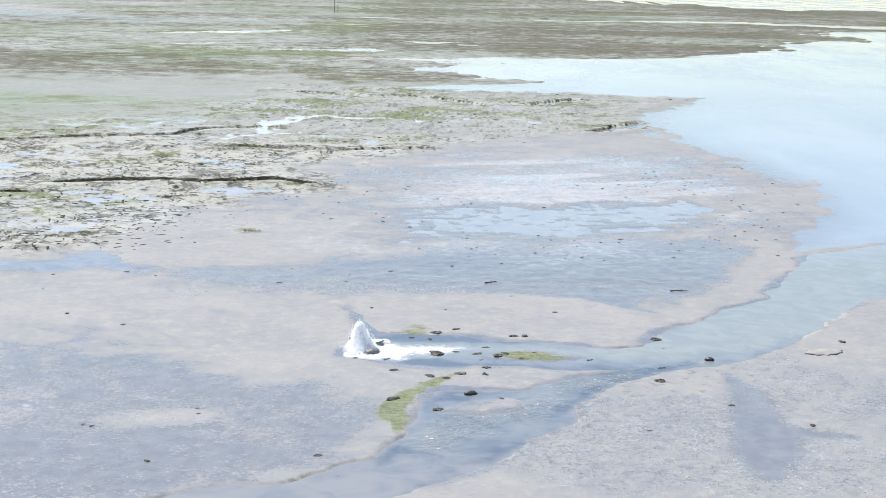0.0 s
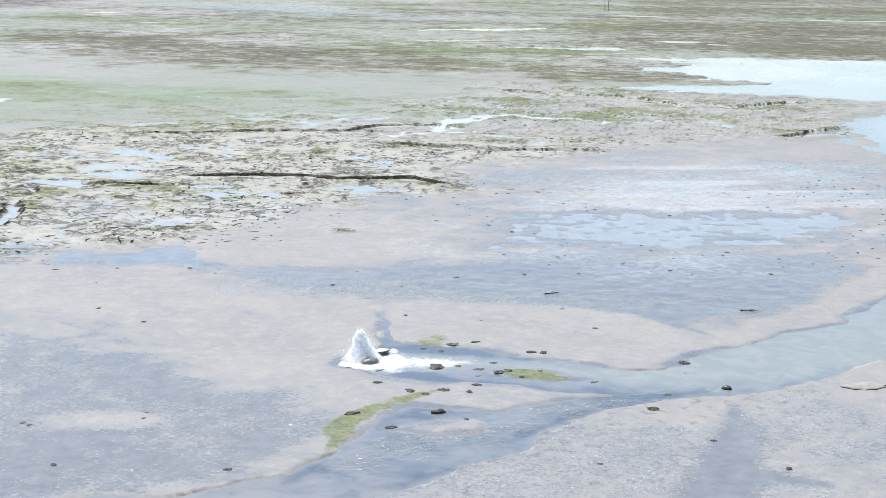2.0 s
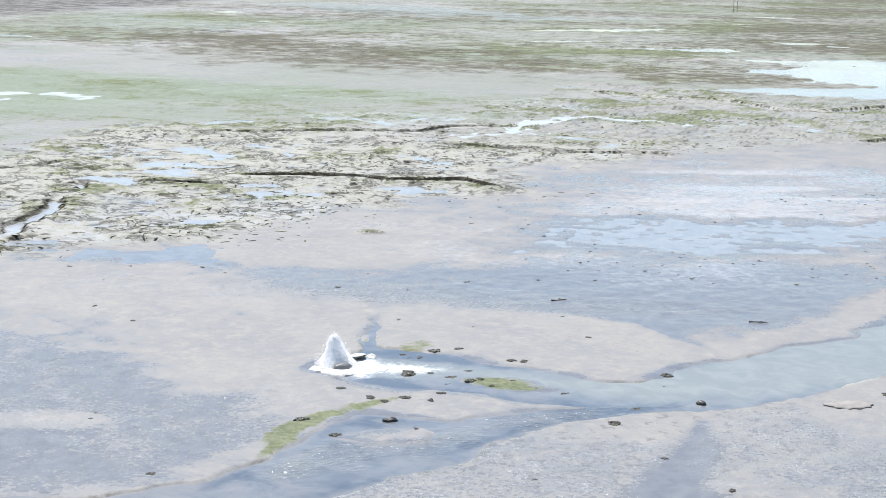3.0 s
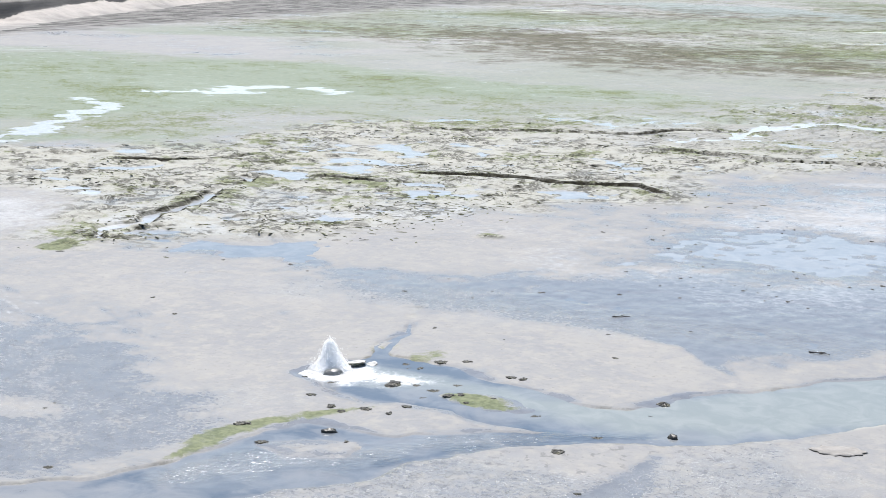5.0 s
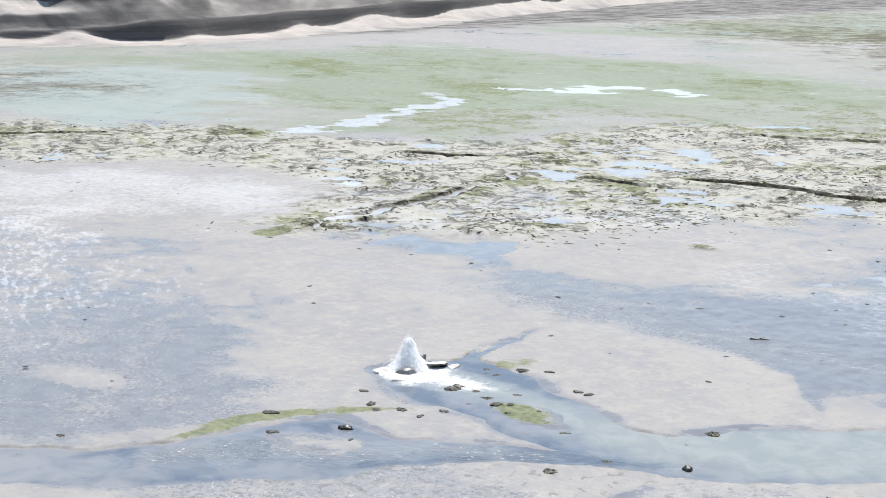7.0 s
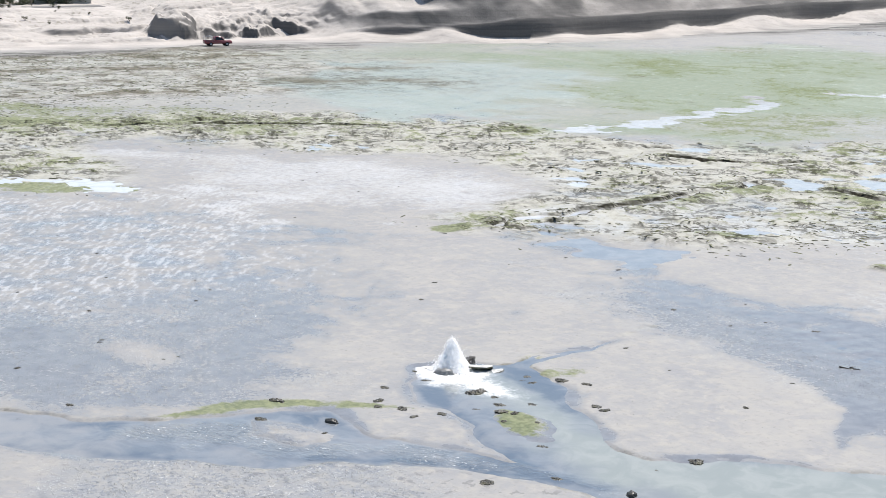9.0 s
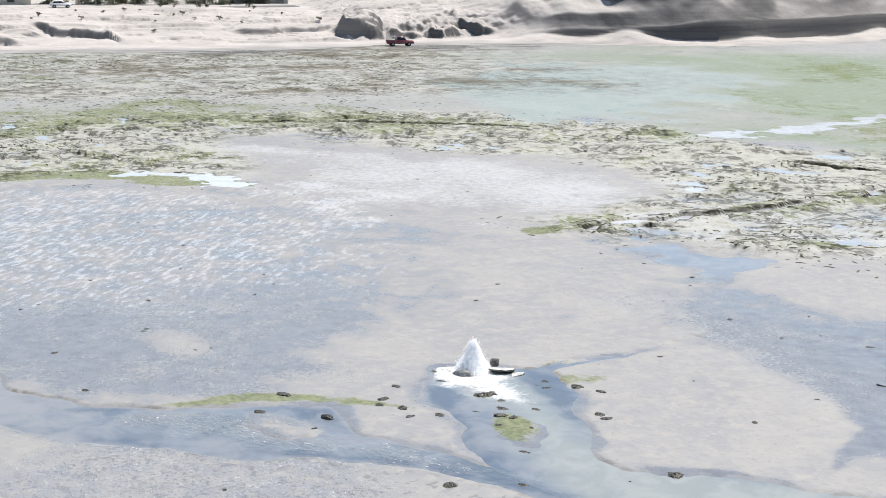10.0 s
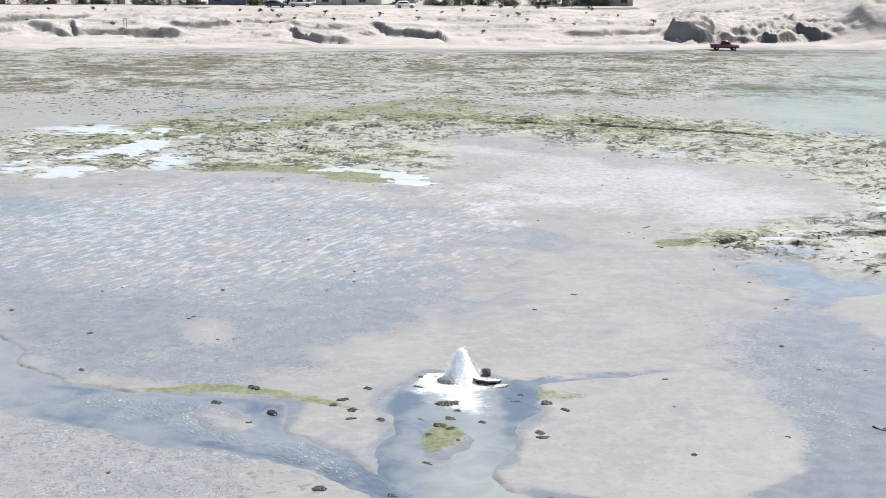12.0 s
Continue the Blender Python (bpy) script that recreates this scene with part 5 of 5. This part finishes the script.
# dark tufts and broken turf along the marsh edges, too many to count
def turf_material():
    n = Nodes("marsh_turf")
    tone = n.tree.nodes.new("ShaderNodeNewGeometry").outputs["Random Per Island"]
    color = n.mix(tone, (0.024, 0.023, 0.016), (0.16, 0.165, 0.085))
    return n.done(color, 0.85, 0.0, n.bump(n.noise(0.12, 4), 0.6, 0.04), 1.4)


def turf_field(count):
    """Low ragged mounds, thickest where the marsh breaks up."""
    g = np.random.default_rng(5)
    unit = bmesh.new()
    bmesh.ops.create_icosphere(unit, subdivisions=1, radius=1.0)
    base = np.array([v.co[:] for v in unit.verts])
    tris = np.array([[v.index for v in f.verts] for f in unit.faces])
    unit.free()
    x, y = g.uniform(-195, 45, 190000), g.uniform(-60, 185, 190000)
    belt = inside(x, y, BELT + BELT_SOUTH[1:])
    edge = np.full(x.shape, 99.0)
    for run in CRACKS:
        edge = np.minimum(edge, along(x, y, run))
    thick = fbm(x, y, 9.0, 4, 301)
    chance = np.where(belt < 0, 0.03 + 0.34 * step(0.0, 0.6, thick), 0.0) + 0.3 * step(2.5, 0.3, edge) + 0.10 * step(8.0, 0.0, belt) * step(0.1, 0.6, thick)
    chance += (0.10 + 0.35 * step(-0.1, 0.6, thick)) * step(-98.0, -112.0, x) * step(60.0, 30.0, y) * step(2.0, 10.0, inside(x, y, LAGOON))
    chance *= (1 - 0.9 * step(2.0, -3.0, inside(x, y, WHITE_FLAT))) * (1 - 0.75 * step(84.0, 108.0, y))
    h, _ = land(x[None, :], y[None, :])
    keep = (g.random(len(x)) < chance) & (h[0] > 0.01)
    x, y, h = x[keep][:count], y[keep][:count], h[0][keep][:count]
    n = len(x)
    size = g.uniform(0.04, 0.085, n)
    turn = g.uniform(0, 6.28, n)
    long = g.uniform(2.0, 6.5, n)
    v = base[None] * (1 + g.uniform(-0.45, 0.45, (n, len(base), 1)))
    u = np.stack([v[..., 0] * (size * long)[:, None], v[..., 1] * size[:, None], v[..., 2] * (size * 0.55)[:, None]], -1)
    c, s = np.cos(turn)[:, None], np.sin(turn)[:, None]
    co = np.stack([u[..., 0] * c - u[..., 1] * s + x[:, None], u[..., 0] * s + u[..., 1] * c + y[:, None], u[..., 2] + h[:, None]], -1).reshape(-1, 3)
    faces = (tris[None] + (np.arange(n) * len(base))[:, None, None]).reshape(-1, 3)
    me = bpy.data.meshes.new("marsh_turf")
    me.from_pydata(co.tolist(), [], faces.tolist())
    me.materials.append(turf_material())
    return tagged(new("marsh_turf", me), "dark tufts of broken turf along the marsh edges", "turf", kind="stuff")


turf_field(21000)

# ---- vehicles ----
GLASS = plain("dark_car_glass", (0.02, 0.022, 0.025), 0.08, 0, 0.5, 0.1)
TYRE = plain("black_rubber", (0.02, 0.02, 0.02), 0.8, 0, 0.05, 0.2)
RIM = plain("grey_alloy", (0.5, 0.5, 0.52), 0.35, 0.9, 0.05, 0.1)
LAMP = plain("lamp_lens", (0.75, 0.74, 0.7), 0.15, 0, 0.1, 0.1)
RED_LAMP = plain("red_lamp_lens", (0.35, 0.02, 0.02), 0.2, 0, 0.1, 0.1)


def shell(bm, profile, half, tuck=0.86, waist=0.9):
    """A car body: side profile of (x, z) drawn across the width, narrower above the waist."""
    sides = []
    for s in (-1, 1):
        sides.append([bm.verts.new((x, s * half * (1 if z < waist else tuck), z)) for x, z in profile])
    n = len(profile)
    bm.faces.new(sides[0][::-1]), bm.faces.new(sides[1])
    for k in range(n):
        j = (k + 1) % n
        bm.faces.new((sides[0][k], sides[0][j], sides[1][j], sides[1][k]))
    bmesh.ops.recalc_face_normals(bm, faces=bm.faces)
    bmesh.ops.bevel(bm, geom=list(bm.edges), offset=0.05, segments=2, affect="EDGES", clamp_overlap=True)


def vehicle(name, m, paint, label, category, pickup=False, rack=False):
    thing = empty(name, m, label, category)
    half = 0.9
    if pickup:
        low = [(-2.45, 0.45), (2.45, 0.45), (2.5, 0.75), (2.35, 1.0), (1.1, 1.08), (-2.45, 1.08)]
        top = [(1.15, 1.0), (0.55, 1.72), (-0.55, 1.76), (-0.75, 1.0)]
        side = [(0.92, 1.1), (0.5, 1.62), (-0.5, 1.66), (-0.62, 1.1)]
        length = 2.45
    else:
        low = [(-2.15, 0.4), (2.15, 0.4), (2.2, 0.7), (2.0, 0.92), (1.0, 1.0), (-2.1, 1.02)]
        top = [(1.1, 0.95), (0.35, 1.5), (-1.3, 1.52), (-2.0, 0.98)]
        side = [(0.85, 1.04), (0.3, 1.42), (-1.2, 1.43), (-1.7, 1.04)]
        length = 2.15
    bm = bmesh.new()
    shell(bm, low, half, 1.0, 9)
    body = part("body", bm, paint, thing)
    bm = bmesh.new()
    shell(bm, top, half, 0.82, 1.2)
    part("cabin", bm, paint, thing)
    for s in (-1, 1):
        bm = bmesh.new()
        f = [bm.verts.new((x, s * (half * (1.0 if z < 1.2 else 0.83) + 0.012), z)) for x, z in side]
        g = [bm.verts.new((v.co.x, v.co.y - s * 0.03, v.co.z)) for v in f]
        bm.faces.new(f), bm.faces.new(g[::-1])
        for k in range(4):
            bm.faces.new((f[k], f[(k + 1) % 4], g[(k + 1) % 4], g[k]))
        bmesh.ops.recalc_face_normals(bm, faces=bm.faces)
        part("side_window", bm, GLASS, thing, "dark side window", False)
        bm = bmesh.new()
        box(bm, length - 0.06, s * 0.7 - 0.16, 0.72, length + 0.03, s * 0.7 + 0.16, 0.88, 0.02)
        part("headlight", bm, LAMP, thing, "clear headlight")
        bm = bmesh.new()
        box(bm, -length - 0.02, s * 0.78 - 0.1, 0.75, -length + 0.06, s * 0.78 + 0.1, 1.0, 0.02)
        part("tail_light", bm, RED_LAMP, thing, "red tail light")
    (ax, az), (bx, bz) = top[0], top[1]
    bm = bmesh.new()
    f = [bm.verts.new((x + 0.03, y, z + 0.03)) for x, y, z in ((ax - 0.1, -0.74, az + 0.1), (ax - 0.1, 0.74, az + 0.1), (bx + 0.05, 0.66, bz - 0.06), (bx + 0.05, -0.66, bz - 0.06))]
    bm.faces.new(f)
    bmesh.ops.solidify(bm, geom=list(bm.faces), thickness=0.02)
    part("windscreen", bm, GLASS, thing, "dark windscreen", False)
    for x in (length * 0.62, -length * 0.6):
        for s in (-1, 1):
            bm = bmesh.new()
            tube(bm, (x, s * 0.66, 0.36), (x, s * 0.93, 0.36), 0.36, 0.36, 24)
            wheel = part("wheel", bm, TYRE, thing, "black wheel")
            bm = bmesh.new()
            tube(bm, (x, s * 0.9, 0.36), (x, s * 0.95, 0.36), 0.2, 0.18, 16)
            part("rim", bm, RIM, wheel, "grey alloy rim")
    if pickup:
        bm = bmesh.new()
        box(bm, -2.38, -0.78, 1.06, -0.85, 0.78, 1.10, 0.01)
        part("bed_floor", bm, TYRE, thing, "dark load bed")
    if rack:
        for x in (-2.35, -0.85):
            for y in (-0.8, 0.8):
                bm = bmesh.new()
                tube(bm, (x, y, 1.05), (x, y, 1.78), 0.03, 0.03, 8)
                part("rack_post", bm, RIM, thing)
        for y in (-0.8, 0.8):
            bm = bmesh.new()
            tube(bm, (-2.4, y, 1.78), (-0.8, y, 1.78), 0.03, 0.03, 8)
            part("rack_rail", bm, RIM, thing)
    return thing


def car_paint(name, color):
    return plain(name, color, 0.3, 0.0, 0.4, 0.08, 1.5)


x, y = -207.4, 48.9
vehicle("pickup_truck", pose(x, y, max(on_flat(x, y), on_bluff(y, toe(np.array([y]))[0] - x)[1]), 0, 0, 90), car_paint("faded_red_paint", (0.19, 0.055, 0.065)),
        "dusty red pickup truck parked on the beach sand", "truck", True, True)


def terrace_car(y, d, turn, paint, label, category, name="car", pickup=False):
    x, z = on_bluff(y, d)
    return vehicle(name, pose(x, y, 4.72, 0, 0, turn), paint, label, category, pickup)


terrace_car(-9.4, 44.0, 92, car_paint("white_paint", (0.78, 0.78, 0.78)), "white hatchback car on the coastal road", "car")
terrace_car(-36.4, 45.6, 90, car_paint("dark_blue_paint", (0.05, 0.06, 0.08)), "dark blue estate car on the coastal road", "car")
terrace_car(-31.5, 48.2, 270, car_paint("silver_paint", (0.6, 0.62, 0.64)), "silver pickup truck on the coastal road", "truck", "pickup_truck", True)

# ---- posts ----
WOOD = plain("grey_timber", (0.17, 0.15, 0.13), 0.85, 0, 0.1, 0.25)


def twin_post(x, y, z, tall, gap, thick, label, turn=0):
    thing = empty("twin_post", pose(x, y, z, 0, 0, turn), label, "post")
    for s in (-1, 1):
        bm = bmesh.new()
        tube(bm, (0, s * gap / 2, -0.4), (0, s * gap / 2, tall), thick, thick * 0.8, 10)
        part("post", bm, WOOD, thing)
    bm = bmesh.new()
    box(bm, -thick * 0.7, -gap * 0.75, tall * 0.93, thick * 0.7, gap * 0.75, tall * 0.97, 0.01)
    part("crossbar", bm, WOOD, thing)
    return thing


x, z = on_bluff(-60.5, 13.0)
twin_post(x, -60.5, z, 3.5, 0.5, 0.06, "two thin grey timber posts standing on the sand slope")
twin_post(-41.0, 557.0, 0.1, 13.0, 1.5, 0.09, "tall timber twin power pole far out on the marsh", 80)


def power_pole(x, y, z, tall):
    thing = empty("power_pole", pose(x, y, z), "slim timber power pole beside the road", "pole", "power poles along the road")
    bm = bmesh.new()
    tube(bm, (0, 0, -0.3), (0, 0, tall), 0.13, 0.09, 10)
    part("shaft", bm, WOOD, thing)
    bm = bmesh.new()
    box(bm, -0.05, -0.8, tall - 0.6, 0.05, 0.8, tall - 0.5, 0.01)
    part("crossarm", bm, WOOD, thing)
    return thing


pole = power_pole(-264.0, -33.0, 4.6, 7.0)
for y in (-72.0, -110.0, 6.0, 26.0):
    copy_thing(pole, pose(on_bluff(y, 51.5)[0], y, 4.6))

# ---- shrubs on the bluff and trees behind the road ----
def leaf_material(name, a, b):
    n = Nodes(name)
    info = n.tree.nodes.new("ShaderNodeNewGeometry").outputs["Random Per Island"]
    return n.done(n.mix(info, a, b), 0.7, 0.0, None, 1.4)


LEAF = leaf_material("grey_green_leaf", (0.055, 0.065, 0.035), (0.12, 0.125, 0.07))
BARK = plain("grey_bark", (0.12, 0.10, 0.08), 0.9, 0, 0.05, 0.3)


def leaves(bm, r, centre, radius, count, size):
    for k in range(count):
        d = Vector((r.gauss(0, 1), r.gauss(0, 1), r.gauss(0, 1))).normalized() * radius * r.random() ** 0.4
        p = Vector(centre) + Vector((d.x, d.y, d.z * 0.75))
        u = Vector((r.uniform(-1, 1), r.uniform(-1, 1), r.uniform(-1, 1))).normalized()
        v = u.orthogonal().normalized()
        s = size * r.uniform(0.6, 1.3)
        bm.faces.new([bm.verts.new(p + u * s * a + v * s * 0.5 * b) for a, b in ((-1, 0), (0, -1), (1, 0), (0, 1))])


def shrub(seed):
    r = random.Random(seed)
    thing = empty("shrub", pose(0, 0, 0), "low grey-green desert shrub on the sand bluff", "shrub", "shrubs on the bluff")
    bm = bmesh.new()
    for k in range(7):
        a = r.uniform(0, 6.28)
        tube(bm, (0, 0, -0.1), (0.5 * math.cos(a), 0.5 * math.sin(a), 0.7), 0.05, 0.015, 5)
    part("stems", bm, BARK, thing, "thin woody stems")
    bm = bmesh.new()
    for k in range(9):
        a, q = r.uniform(0, 6.28), r.uniform(0.1, 0.75)
        leaves(bm, r, (q * math.cos(a), q * math.sin(a), r.uniform(0.3, 0.85)), r.uniform(0.25, 0.5), 60, 0.07)
    part("foliage", bm, LEAF, thing, "small grey-green leaves", False)
    return thing


def tree(seed, tall):
    r = random.Random(seed)
    thing = empty("tree", pose(0, 0, 0), "dark green windbreak tree behind the coastal road", "tree", "trees behind the road")
    bm = bmesh.new()
    tube(bm, (0, 0, -0.3), (0.1, 0, tall * 0.55), 0.22, 0.12, 10)
    for k in range(8):
        a, z = r.uniform(0, 6.28), tall * r.uniform(0.15, 0.55)
        tube(bm, (0.05, 0, z), (1.5 * math.cos(a), 1.5 * math.sin(a), z + tall * 0.2), 0.08, 0.03, 6)
    part("trunk", bm, BARK, thing, "grey bark trunk with limbs")
    bm = bmesh.new()
    for k in range(34):
        a, z = r.uniform(0, 6.28), tall * (0.02 + 0.98 * r.random() ** 1.3)
        q = r.uniform(0.2, 1.0) * (2.4 * math.sin(min(1.0, z / tall + 0.25) * 2.6) + 0.3)
        leaves(bm, r, (q * math.cos(a), q * math.sin(a), z), r.uniform(0.6, 1.2), 90, 0.14)
    part("crown", bm, LEAF, thing, "dense dark green leaves", False)
    return thing


r3 = random.Random(77)
SHRUBS = [shrub(301 + k) for k in range(4)]
places = [(13.3, 44.0, 1.5), (10.4, 43.0, 0.9), (18.1, 44.0, 0.8), (19.6, 40.0, 0.7), (28.9, 43.0, 0.8), (6.2, 12.0, 0.7), (-6.3, 24.0, 0.7), (-30.2, 22.0, 0.6), (-23.0, 26.0, 0.5)]
places += [(r3.uniform(-110, 42), r3.uniform(20, 40), r3.uniform(0.35, 0.8)) for k in range(46)]
for k, (y, d, s) in enumerate(places):
    x, z = on_bluff(y, d)
    at = pose(x, y, z, 0, 0, r3.uniform(0, 360))
    if k < 4:
        ob = SHRUBS[k]
        ob.matrix_world = at
    else:
        ob = copy_thing(SHRUBS[k % 4], at)
    ob.scale = (s, s, s)
TREES = [tree(401 + k, 6.0 + k) for k in range(3)]
spots = [(-118 + 3.4 * k + r3.uniform(-1.5, 1.5), 55 + r3.uniform(0, 5)) for k in range(47)]
spots = [(y, d) for y, d in spots if not (-30 < y < -14 or -52 < y < -44)]
for k, (y, d) in enumerate(spots):
    x, z = on_bluff(y, d)
    at = pose(x, y, 4.6, 0, 0, r3.uniform(0, 360))
    if k < 3:
        ob = TREES[k]
        ob.matrix_world = at
    else:
        ob = copy_thing(TREES[k % 3], at)
    s = r3.uniform(0.8, 1.2)
    ob.scale = (s, s, s)


def house(y, d, long, deep, tall, wall, roof, label):
    x, z = on_bluff(y, d)
    thing = empty("house", pose(x, y, 4.6), label, "house", "houses behind the road")
    bm = bmesh.new()
    box(bm, -deep, -long / 2, -0.2, 0, long / 2, tall)
    part("wall", bm, wall, thing, "", False)
    bm = bmesh.new()
    box(bm, -deep - 0.4, -long / 2 - 0.4, tall, 0.5, long / 2 + 0.4, tall + 0.25, 0.03)
    part("roof", bm, roof, thing, "flat overhanging roof", False)
    for k in range(int(long // 4)):
        c = -long / 2 + 2 + 4 * k
        bm = bmesh.new()
        if k == 1:
            box(bm, 0.0, c - 0.5, 0.0, 0.06, c + 0.5, 2.1, 0.01)
            part("door", bm, WOOD, thing, "grey timber door", False)
            continue
        box(bm, 0.0, c - 0.7, 0.9, 0.05, c + 0.7, 2.0, 0.01)
        win = part("window", bm, GLASS, thing, "dark glazed window", False)
        bm = bmesh.new()
        box(bm, 0.0, c - 0.8, 0.8, 0.14, c + 0.8, 0.9, 0.01)
        part("sill", bm, CONCRETE, win, "concrete sill", False)
    return thing


ROOF = plain("grey_sheet_roof", (0.22, 0.22, 0.23), 0.5, 0.3, 0.3, 0.15)
house(-22.0, 56.0, 14.0, 8.0, 3.2, plain("cream_render", (0.55, 0.5, 0.42), 0.9, 0, 0.3, 0.1), ROOF, "low cream rendered house behind the coastal road")
house(-48.0, 57.0, 8.0, 5.0, 2.8, plain("blue_grey_cladding", (0.14, 0.17, 0.20), 0.7, 0, 0.3, 0.12), ROOF, "small blue-grey clad house behind the coastal road")
house(34.0, 58.0, 12.0, 8.0, 3.4, plain("grey_render", (0.40, 0.38, 0.35), 0.9, 0, 0.3, 0.1), ROOF, "low grey rendered house behind the coastal road")
